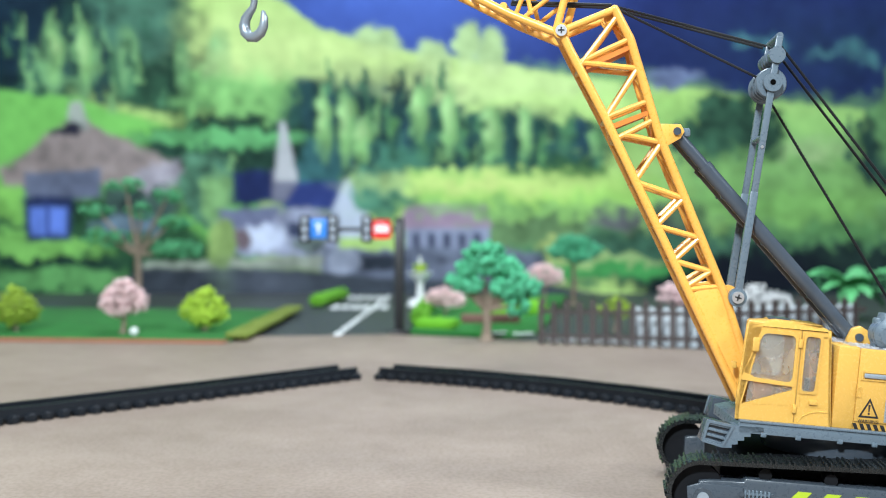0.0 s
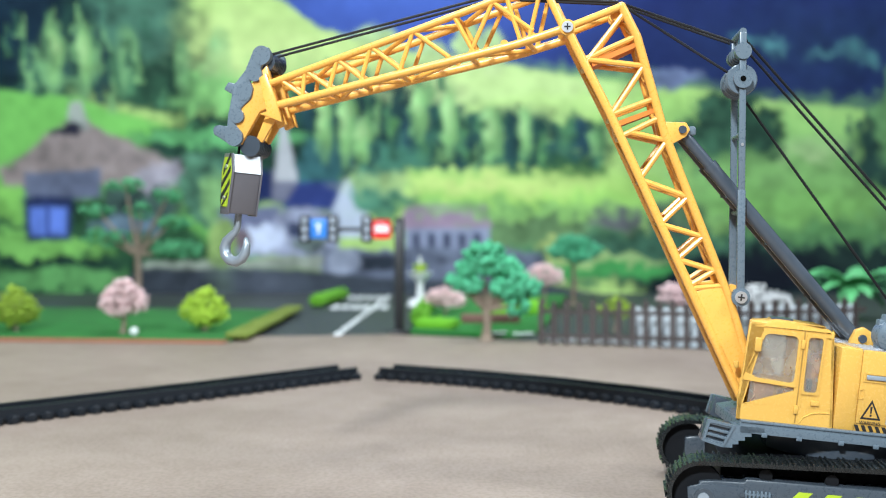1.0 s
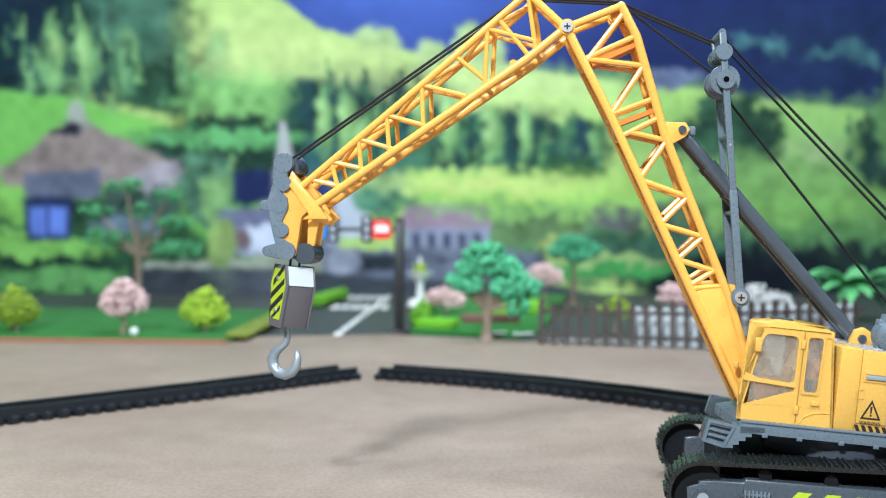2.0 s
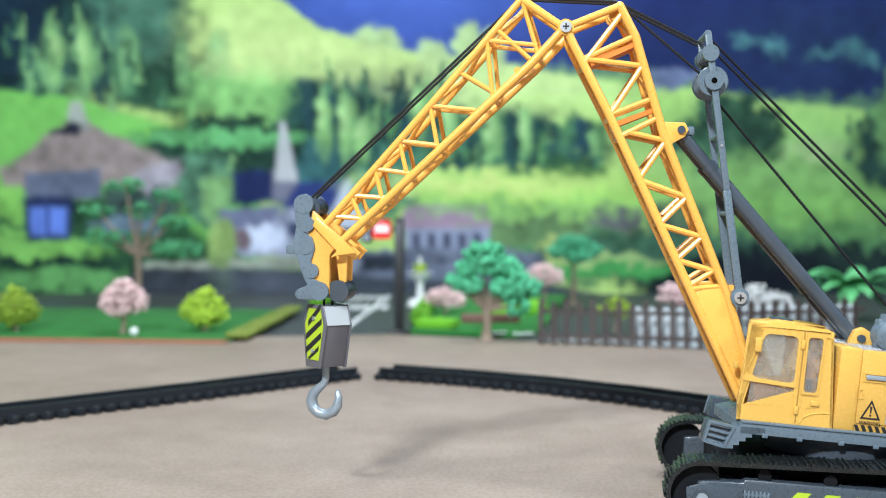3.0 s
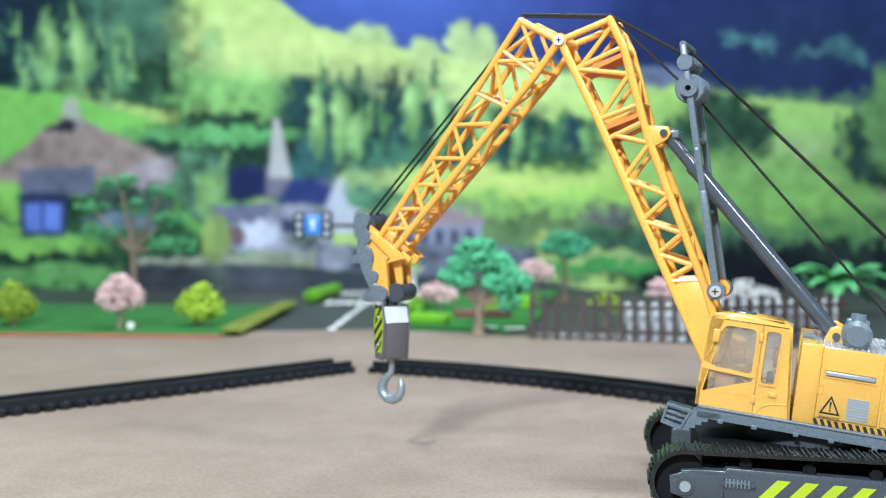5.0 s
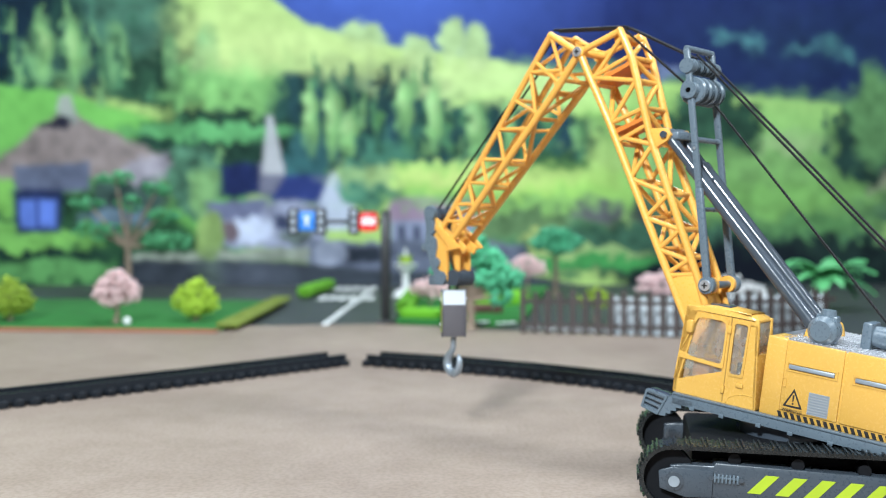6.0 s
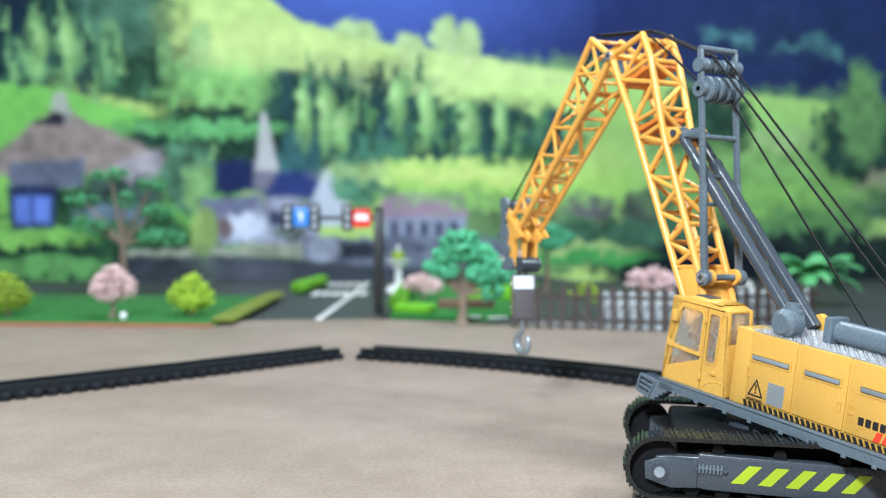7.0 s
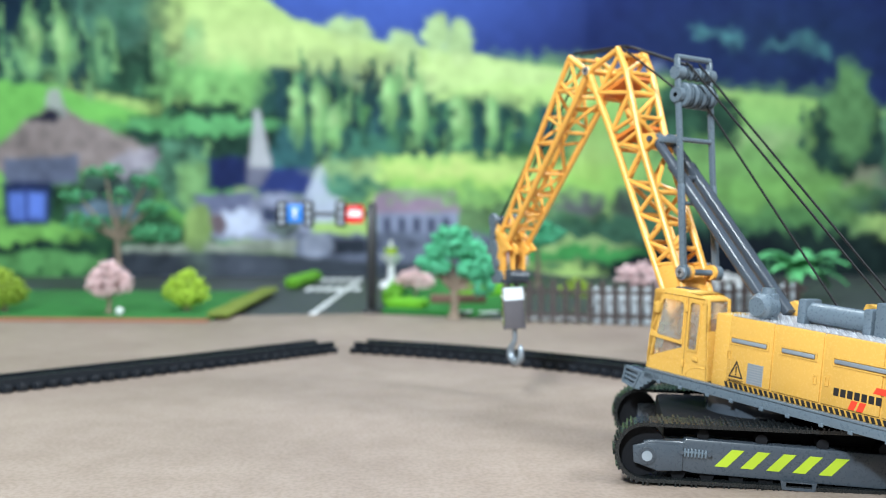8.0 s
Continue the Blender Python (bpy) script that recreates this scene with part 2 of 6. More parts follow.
def paint():
    p = Print(-760, 2330, -620, 556, 5)
    p.lay(np.ones_like(p.u), (22, 36, 84), 0.1)
    # lamp sheen on the cloth's upper middle, put into the print's colour
    p.lay(p.blob(700, -40, 300, 160, 0.3, 1.2) * 0.42, (78, 122, 214), 0.05)
    p.lay(p.blob(1480, 90, 330, 110, 1.0, 0.9) * 0.5, (22, 46, 66))
    for u, v, ru, rv in ((1320, 70, 22, 12), (1372, 82, 26, 16), (1450, 100, 24, 12), (1500, 92, 26, 20), (1540, 108, 20, 14)):
        p.lay(p.blob(u, v, ru, rv, 0.5, 0.9) * 0.55, (70, 130, 120))
    # far meadow with its tree line
    hill = [(-760, -380), (0, -210), (200, -120), (420, -45), (520, 18), (560, 50), (640, 72), (740, 92), (900, 116), (1000, 134), (1100, 150), (1250, 158), (1400, 182), (1568, 200), (2330, 330)]
    p.lay(p.below(hill, 10, 0.12), (164, 200, 91), 0.10)
    land = np.clip(p.below(hill, 10, 0.12), 0, 1)
    p.lay(p.blob(430, 70, 260, 70, 0.6, 0.9) * 0.9 * land, (176, 204, 104), 0.08)
    p.lay(p.blob(1000, 190, 240, 60, 0.5, 0.8) * 0.8, (142, 196, 79), 0.1)
    p.lay(p.blob(1400, 255, 260, 70, 0.6, 0.8) * 0.9, (112, 166, 74), 0.12)
    for u, v, ru, rv in ((826, 82, 22, 40), (868, 96, 24, 44), (765, 108, 28, 40), (668, 72, 40, 26)):
        p.lay(p.blob(u, v, ru, rv, 0.35, 0.4), (160, 188, 112), 0.2)
    p.lay(p.blob(1190, 138, 50, 18, 0.4, 0.5), (96, 110, 132))
    # dark wood on the upper slope
    p.lay(p.blob(60, 60, 260, 130, 0.9, 0.4), (26, 58, 44), 0.4)
    p.lay(p.blob(250, 10, 80, 150, 0.7, 0.5) * 0.7, (60, 104, 74), 0.3)
    p.lay(p.blob(330, 150, 130, 55, 0.9, 0.4), (38, 76, 46), 0.35)
    p.lay(p.blob(20, 30, 90, 110, 0.6, 0.5), (16, 40, 48), 0.3)
    for u, v, ru, rv in ((100, 105, 26, 60), (145, 130, 22, 52), (60, 130, 20, 40), (180, 90, 20, 46), (225, 110, 18, 50), (390, 120, 24, 60), (320, 120, 16, 50)):
        p.lay(p.blob(u, v, ru, rv, 0.4, 0.5), (104, 156, 89), 0.3)
    p.lay(p.blob(480, 170, 150, 60, 1.0, 0.5) * 0.9, (120, 180, 86), 0.25)
    p.lay(p.below([(-760, 150), (0, 158), (120, 170), (330, 232), (420, 250), (2330, 300)], 10, 0.15) * (p.u < 460) * np.clip((470 - p.u) / 60, 0, 1), (112, 190, 69), 0.1)
    # forest band
    p.lay(p.blob(670, 205, 170, 100, 0.9, 0.25), (32, 70, 56), 0.4)
    p.lay(p.blob(870, 248, 210, 58, 0.9, 0.25), (34, 76, 58), 0.4)
    p.lay(p.blob(430, 265, 190, 62, 0.8, 0.3), (30, 62, 40), 0.35)
    p.lay(p.blob(400, 245, 150, 16, 0.5, 0.6), (92, 170, 89), 0.2)
    for k in range(24):
        u = 545 + k * 22 + 9 * math.sin(k * 2.3)
        low = min(1.0, k / 14)
        p.lay(p.blob(u, 200 + 48 * low + 22 * math.sin(k * 1.7), 11 + 4 * math.sin(k), 66 - 22 * low + 14 * math.cos(k * 2.1), 0.3, 0.5) * (0.7 if k % 3 else 0.3), (88, 146, 72) if k % 2 else (28, 62, 66), 0.25)
    p.lay(p.blob(575, 300, 50, 60, 0.6, 0.4), (46, 96, 89), 0.3)
    p.lay(p.blob(700, 310, 60, 60, 0.6, 0.4), (60, 116, 84), 0.3)
    # sunlit folds of the meadows
    p.lay(np.clip(p.blob(900, 150, 190, 34, 0.5, 1.1), 0, 0.75) * land, (190, 214, 122), 0.08)
    p.lay(np.clip(p.blob(560, 105, 170, 34, 0.5, 1.1), 0, 0.7) * land, (186, 210, 112), 0.08)
    p.lay(np.clip(p.blob(1000, 190, 120, 18, 0.5, 1.1), 0, 0.6), (186, 220, 110), 0.08)
    p.lay(np.clip(p.blob(1480, 215, 150, 26, 0.5, 1.1), 0, 0.6) * land, (150, 200, 90), 0.08)
    p.lay(p.blob(1430, 275, 90, 22, 0.5, 1.1) * 0.6, (170, 190, 120), 0.1)
    # single conifers over the woods
    rng = random.Random(11)
    stands = ((560, 790, 130, 270, 44), (780, 1060, 205, 290, 34), (10, 290, 30, 180, 30), (1190, 1320, 230, 290, 14), (1500, 1660, 190, 300, 14), (310, 430, 290, 370, 10), (600, 760, 285, 345, 10))
    for u0, u1, v0, v1, n in stands:
        for _ in range(n):
            u, v = u0 + (u1 - u0) * rng.random(), v0 + (v1 - v0) * rng.random()
            h, w = 34 + 34 * rng.random(), 8 + 7 * rng.random()
            ink = rng.choice(((24, 54, 50), (30, 66, 58), (46, 92, 62), (66, 118, 70), (108, 156, 84)))
            p.lay(np.minimum(p.cone(u, v, w, h), 0.85), ink, 0.3)
    # pale poplars standing in front of the woods
    for u, v, ru, rv in ((610, 225, 15, 66), (572, 218, 13, 58), (796, 212, 13, 60), (867, 240, 16, 52), (742, 195, 14, 50), (640, 245, 16, 40), (103, 96, 15, 46), (154, 105, 13, 52), (928, 236, 12, 40), (1560, 250, 24, 60)):
        p.lay(p.blob(u, v, ru, rv, 0.35, 0.6) * 0.85, (124, 178, 92), 0.3)
        p.lay(p.blob(u - 4, v - rv * 0.25, ru * 0.6, rv * 0.5, 0.35, 0.8) * 0.6, (160, 204, 116), 0.25)
    # middle meadows
    p.lay(p.area([(716, 300), (860, 305), (1160, 318), (1240, 400), (1100, 398), (720, 385)], 14, 0.25), (148, 204, 79), 0.1)
    p.lay(p.blob(960, 425, 210, 42, 0.9, 0.35), (92, 126, 69), 0.35)
    p.lay(p.blob(1010, 310, 60, 32, 0.7, 0.4), (40, 80, 44), 0.3)
    p.lay(p.blob(1080, 460, 190, 40, 0.7, 0.4), (62, 116, 64), 0.25)
    # right-hand woods and slopes
    p.lay(p.blob(1290, 240, 90, 75, 0.9, 0.3), (42, 80, 50), 0.4)
    p.lay(p.blob(1460, 340, 300, 70, 0.7, 0.5), (112, 162, 74), 0.2)
    p.lay(p.blob(1590, 270, 80, 80, 0.8, 0.3), (30, 60, 44), 0.4)
    p.lay(p.blob(1590, 215, 42, 90, 0.6, 0.4), (84, 130, 66), 0.25)
    p.lay(p.blob(1700, 250, 50, 70, 0.6, 0.4), (96, 146, 84), 0.25)
    p.lay(p.blob(1630, 340, 50, 22, 0.6, 0.4), (128, 128, 96), 0.3)
    p.lay(p.blob(1640, 385, 110, 26, 0.7, 0.4), (26, 44, 58), 0.3)
    p.lay(p.blob(1780, 320, 130, 130, 0.9, 0.4), (60, 100, 76), 0.35)
    p.lay(p.blob(1330, 455, 330, 60, 0.8, 0.4), (54, 96, 64), 0.35)
    p.lay(p.below([(-760, 900), (1120, 560), (1160, 470), (1300, 440), (1500, 430), (1700, 450), (2330, 450)], 24, 0.6), (24, 42, 30), 0.35)
    p.lay(p.blob(1200, 385, 60, 30, 0.6, 0.4), (64, 78, 62), 0.3)
    p.lay(p.blob(1090, 385, 40, 22, 0.6, 0.5), (96, 100, 92), 0.3)
    # sunny slopes behind the crane and above the guest house
    p.lay(p.blob(1430, 372, 200, 46, 0.8, 0.7) * 0.75, (108, 162, 66), 0.2)
    p.lay(p.blob(1500, 415, 120, 22, 0.7, 0.6) * 0.7, (80, 132, 62), 0.25)
    p.lay(p.blob(960, 338, 210, 36, 0.5, 0.7) * 0.65, (156, 208, 76), 0.1)
    # left bank
    p.lay(p.below([(-760, 330), (0, 326), (190, 350), (330, 400), (560, 520)], 20, 0.3) * np.clip((560 - p.u) / 120, 0, 1), (40, 84, 42), 0.35)
    p.lay(p.blob(20, 360, 60, 32, 0.7, 0.4), (122, 190, 66), 0.2)
    p.lay(p.blob(60, 430, 130, 26, 0.6, 0.4), (118, 186, 69), 0.2)
    p.lay(p.blob(110, 495, 120, 26, 0.6, 0.4), (92, 160, 74), 0.2)
    p.lay(p.blob(90, 462, 130, 9, 0.5, 0.6), (24, 52, 36), 0.2)
    # chalet with a wide roof
    p.lay(p.area([(118, 215), (160, 215), (330, 300), (325, 326), (10, 330), (0, 300)], 10, 0.2), (142, 128, 112), 0.22)
    p.lay(p.area([(128, 182), (148, 182), (160, 230), (118, 230)], 8, 0.1), (158, 166, 142))
    p.lay(p.blob(125, 232, 26, 10, 0.4, 0.5), (40, 40, 48))
    p.lay(p.area([(44, 305), (182, 300), (178, 350), (48, 352)], 8, 0.1), (96, 104, 116), 0.15)
    p.lay(p.area([(40, 348), (130, 346), (126, 425), (46, 425)], 8, 0.1), (36, 50, 82), 0.2)
    p.lay(p.area([(52, 366), (120, 366), (118, 416), (54, 416)], 6, 0.05), (86, 122, 196), 0.15)
    p.lay(p.area([(82, 360), (88, 360), (88, 420), (82, 420)], 4, 0.05), (44, 62, 120))
    p.lay(p.area([(180, 330), (300, 320), (320, 380), (190, 410)], 14, 0.4), (54, 78, 62), 0.4)
    p.lay(p.blob(290, 312, 44, 20, 0.6, 0.4), (150, 144, 140), 0.2)
    p.lay(p.blob(220, 400, 60, 24, 0.6, 0.5), (96, 120, 124), 0.3)
    # trees before the church
    p.lay(p.blob(365, 335, 48, 66, 0.7, 0.3), (74, 122, 84), 0.4)
    p.lay(p.blob(380, 350, 26, 40, 0.6, 0.5), (118, 166, 89), 0.3)
    # church
    p.lay(p.area([(412, 305), (510, 300), (512, 360), (410, 360)], 10, 0.2), (26, 40, 78), 0.2)
    p.lay(p.area([(482, 300), (528, 300), (528, 356), (482, 356)], 8, 0.05), (112, 114, 122), 0.12)
    p.lay(p.area([(497, 216), (506, 216), (528, 320), (486, 320)], 7, 0.03), (178, 180, 168), 0.1)
    p.lay(p.area([(528, 322), (620, 320), (596, 372), (498, 370)], 8, 0.05), (40, 58, 112), 0.12)
    p.lay(p.area([(612, 318), (622, 318), (654, 372), (640, 420), (588, 420), (586, 372)], 8, 0.05), (176, 186, 186), 0.1)
    p.lay(p.area([(384, 388), (520, 368), (600, 372), (600, 458), (390, 450)], 10, 0.25), (140, 146, 156), 0.35)
    p.lay(p.area([(384, 372), (500, 362), (480, 396), (400, 404)], 8, 0.1), (104, 110, 128), 0.15)
    p.lay(p.blob(470, 420, 36, 26, 0.4, 0.4), (196, 206, 210), 0.1)
    p.lay(p.blob(425, 425, 20, 18, 0.4, 0.4), (112, 96, 92), 0.1)
    p.lay(p.blob(550, 425, 30, 18, 0.4, 0.5), (96, 110, 96), 0.3)
    p.lay(p.blob(530, 400, 24, 12, 0.4, 0.5), (60, 70, 90), 0.2)
    # shore strip, conifer, guest house
    p.lay(p.area([(240, 446), (560, 452), (700, 446), (700, 476), (560, 478), (240, 478)], 8, 0.2), (150, 160, 129), 0.25)
    p.lay(p.blob(392, 432, 22, 46, 0.3, 0.35), (138, 170, 79), 0.25)
    p.lay(p.area([(716, 402), (868, 400), (866, 456), (716, 456)], 6, 0.03), (132, 140, 152), 0.12)
    for k in range(5):
        p.lay(p.area([(730 + k * 27, 412), (744 + k * 27, 412), (744 + k * 27, 440), (730 + k * 27, 440)], 5, 0.03), (66, 72, 86), 0.1)
    p.lay(p.area([(722, 360), (862, 362), (872, 402), (700, 404)], 6, 0.05), (150, 126, 134), 0.1)
    p.lay(p.blob(680, 335, 50, 44, 0.6, 0.35), (70, 128, 91), 0.3)
    p.lay(p.blob(860, 325, 200, 20, 0.6, 1.0) * 0.75, (192, 214, 100), 0.08)
    p.lay(p.blob(900, 372, 220, 16, 0.8, 0.8) * 0.6, (120, 170, 80), 0.2)
    p.lay(p.blob(1300, 490, 190, 44, 0.8, 0.6) * 0.9, (14, 22, 22), 0.2)
    # sunlit lawn strips behind the garden
    p.lay(p.blob(1060, 478, 150, 14, 0.5, 0.5), (60, 150, 62), 0.15)
    p.lay(p.blob(1060, 461, 130, 9, 0.5, 0.5) * 0.8, (142, 176, 92), 0.15)
    p.lay(p.blob(985, 440, 26, 22, 0.7, 0.5) * 0.8, (150, 168, 80), 0.2)
    # grey quay and lake
    p.lay(p.area([(570, 440), (720, 438), (900, 440), (960, 452), (960, 500), (570, 500)], 8, 0.3), (96, 104, 112), 0.4)
    p.lay(p.area([(630, 452), (700, 450), (700, 476), (630, 478)], 8, 0.2), (40, 48, 50), 0.2)
    p.lay(p.blob(607, 462, 26, 26, 0.3, 0.4), (134, 142, 146), 0.2)
    p.lay(p.below([(-760, 640), (180, 530), (240, 474), (560, 478), (700, 494), (960, 498), (1150, 540), (2330, 640)], 8, 0.1), (58, 66, 66), 0.15)
    p.lay(p.blob(392, 500, 24, 40, 0.2, 0.8) * 0.45, (98, 116, 96), 0.1)
    p.lay(p.blob(480, 500, 60, 24, 0.2, 0.8) * 0.35, (96, 104, 108), 0.1)
    # inks are a little dull and cool
    lum = p.c.mean(-1, keepdims=True)
    p.c = 0.86 * p.c + 0.14 * lum
    p.c[..., 2] = p.c[..., 2] * 1.22 + 0.005
    return p


def cloth_material():
    m = bpy.data.materials.new("printed_cloth")
    m.use_nodes = True
    nt = m.node_tree
    b = nt.nodes["Principled BSDF"]
    at = nt.nodes.new("ShaderNodeVertexColor")
    at.layer_name = "print"
    nt.links.new(at.outputs["Color"], b.inputs["Base Color"])
    w = nt.nodes.new("ShaderNodeTexNoise")
    w.inputs["Scale"].default_value = 350
    tc = nt.nodes.new("ShaderNodeTexCoord")
    bp = nt.nodes.new("ShaderNodeBump")
    bp.inputs["Strength"].default_value, bp.inputs["Distance"].default_value = 0.15, 0.0008
    nt.links.new(tc.outputs["Object"], w.inputs["Vector"])
    nt.links.new(w.outputs["Fac"], bp.inputs["Height"])
    nt.links.new(bp.outputs["Normal"], b.inputs["Normal"])
    b.inputs["Roughness"].default_value = 0.8
    b.inputs["Specular IOR Level"].default_value = 0.12
    return m


CLOTH_Y = 2.75


def backdrop_cloth():
    p = paint()
    h, w = p.u.shape
    k = CLOTH_Y / 1900
    x, z = (p.u - 784) * k, 0.157 - (p.v - 408.6) * k
    fold = 0.006 * np.sin(x * 9 + 1.2) + 0.004 * np.sin(x * 23 + 0.6) + 0.014 * np.exp(-((x + 0.70) / 0.035) ** 2) - 0.010 * np.exp(-((x + 0.58) / 0.03) ** 2) - 0.010 * np.exp(-((x - 0.45) / 0.03) ** 2)
    y = CLOTH_Y + fold * np.clip((z + 0.1) / 0.5, 0.2, 1)
    verts = np.stack([x, y, np.maximum(z, -0.0025)], -1).reshape(-1, 3)
    i = np.arange((h - 1) * (w - 1))
    a = (i // (w - 1)) * w + i % (w - 1)
    faces = np.stack([a, a + w, a + w + 1, a + 1], -1)
    me = bpy.data.meshes.new("backdrop")
    me.from_pydata(verts.tolist(), [], faces.tolist())
    col = me.color_attributes.new("print", "FLOAT_COLOR", "POINT")
    rgba = np.concatenate([np.clip(p.c, 0.002, 0.95).reshape(-1, 3), np.ones((h * w, 1))], 1)
    col.data.foreach_set("color", rgba.astype(np.float32).ravel())
    me.polygons.foreach_set("use_smooth", [True] * len(me.polygons))
    me.materials.append(cloth_material())
    return tagged(new("backdrop", me), "hanging cloth printed with an alpine village and green hills", "backdrop", kind="structure")


# ---- setting: room, board, cloth ----
def setting():
    bm = slab(B(), [(-3.2, -1.8), (3.2, -1.8), (3.2, 3.3), (-3.2, 3.3)], -0.06, -0.012)
    thing("floor", bm, PLASTER, "plain pale floor under the hardboard sheet", "floor", kind="structure")
    # walls and ceiling are unseen, added to close the set and limit bounce
    for name, x0, x1, y0, y1 in (("wall_north", -3.3, 3.3, 3.3, 3.4), ("wall_south", -3.3, 3.3, -1.9, -1.8),
                                 ("wall_east", 3.2, 3.3, -1.8, 3.3), ("wall_west", -3.3, -3.2, -1.8, 3.3)):
        thing(name, box(B(), x0, x1, y0, y1, -0.06, 2.6), PLASTER, "plain grey plaster wall closing the unseen room", "wall", kind="structure")
    thing("ceiling", box(B(), -3.3, 3.3, -1.9, 3.4, 2.6, 2.7), PLASTER, "plain grey ceiling closing the unseen room", "ceiling", kind="structure")
    # brown board whose far corner points away from the camera
    edge = [(-2.2, 1.24), (-0.62, 1.535), (-0.08, 1.635), (0.36, 1.415), (1.4, 0.92), (2.4, 0.6), (2.4, -1.5), (-2.2, -1.5)]
    thing("ground", slab(B(), edge, -0.012, 0.0), BOARD, "worn brown hardboard sheet, scuffed and dusty", "board", kind="structure")
    base = [(-2.6, 1.10), (-0.62, 1.49), (-0.08, 1.59), (0.36, 1.37), (2.8, 0.3), (2.8, 3.2), (-2.6, 3.2)]
    thing("road", slab(B(), base, -0.012, -0.003), ASPHALT, "dark grey toy road mat behind the board", "road", kind="structure")


# ---- the crane ----
JX, JZ = 0.1522, 0.272        # boom head joint
MX, MZ = 0.0556, 0.1214       # mast foot pin
DROP = 0.002                  # slack by which boom, jib and mast sit low
HALF = 0.0125                 # half the boom's width
SHX, SHZ = 0.2689, 0.1145     # lowest sheave of the jib head
HBX, HBZ = 0.2752, 0.1130     # where the hook block hangs


def lattice(parent, mat, bars, origin, half_at, r):
    """Round bars of both side faces; bars are pairs of (x, z) points."""
    ox, oz = origin
    for a, b in bars:
        for side in (1, -1):
            p = (a[0] - ox, side * half_at(a), a[1] - oz)
            q = (b[0] - ox, side * half_at(b), b[1] - oz)
            part("brace", rod(B(), p, q, r, 8), mat, parent)


def cross_bars(parent, mat, rail, origin, half_at, r, zig=True):
    """Bars between the two side faces along a chord: straight rungs and diagonals."""
    ox, oz = origin
    for i, a in enumerate(rail):
        h = half_at(a)
        part("rung", rod(B(), (a[0] - ox, h, a[1] - oz), (a[0] - ox, -h, a[1] - oz), r, 8), mat, parent)
        if zig and i + 1 < len(rail):
            b = rail[i + 1]
            k = half_at(b)
            s = 1 if i % 2 else -1
            part("brace", rod(B(), (a[0] - ox, s * h, a[1] - oz), (b[0] - ox, -s * k, b[1] - oz), r, 8), mat, parent)


def chords(parent, mat, line, origin, half_at, r):
    ox, oz = origin
    for side in (1, -1):
        bm = B()
        for a, b in zip(line, line[1:]):
            rod(bm, (a[0] - ox, side * half_at(a), a[1] - oz), (b[0] - ox, side * half_at(b), b[1] - oz), r, 12)
        for a in line:
            bmesh.ops.create_uvsphere(bm, u_segments=12, v_segments=8, radius=r, matrix=Matrix.Translation((a[0] - ox, side * half_at(a), a[1] - oz)))
        part("chord", bm, mat, parent)


def screw(parent, x, y, z, r, side=1, mat=None):
    """Round pin head with a cross slot, facing sideways."""
    bm = rod(B(), (x, y, z), (x, y + side * 0.0016, z), r, 18)
    head = part("pin_head", bm, mat or SILVER, parent, "bright screw head")
    if mat:
        return head
    # shade of the cross slot, drawn as thin black bars on the head
    bm = box(B(), x - r * 0.55, x + r * 0.55, y + side * 0.0016, y + side * 0.0019, z - r * 0.12, z + r * 0.12)
    box(bm, x - r * 0.12, x + r * 0.12, y + side * 0.0016, y + side * 0.00195, z - r * 0.55, z + r * 0.55)
    part("pin_slot", bm, INK, parent, "black cross for the slot's shade")
    return head


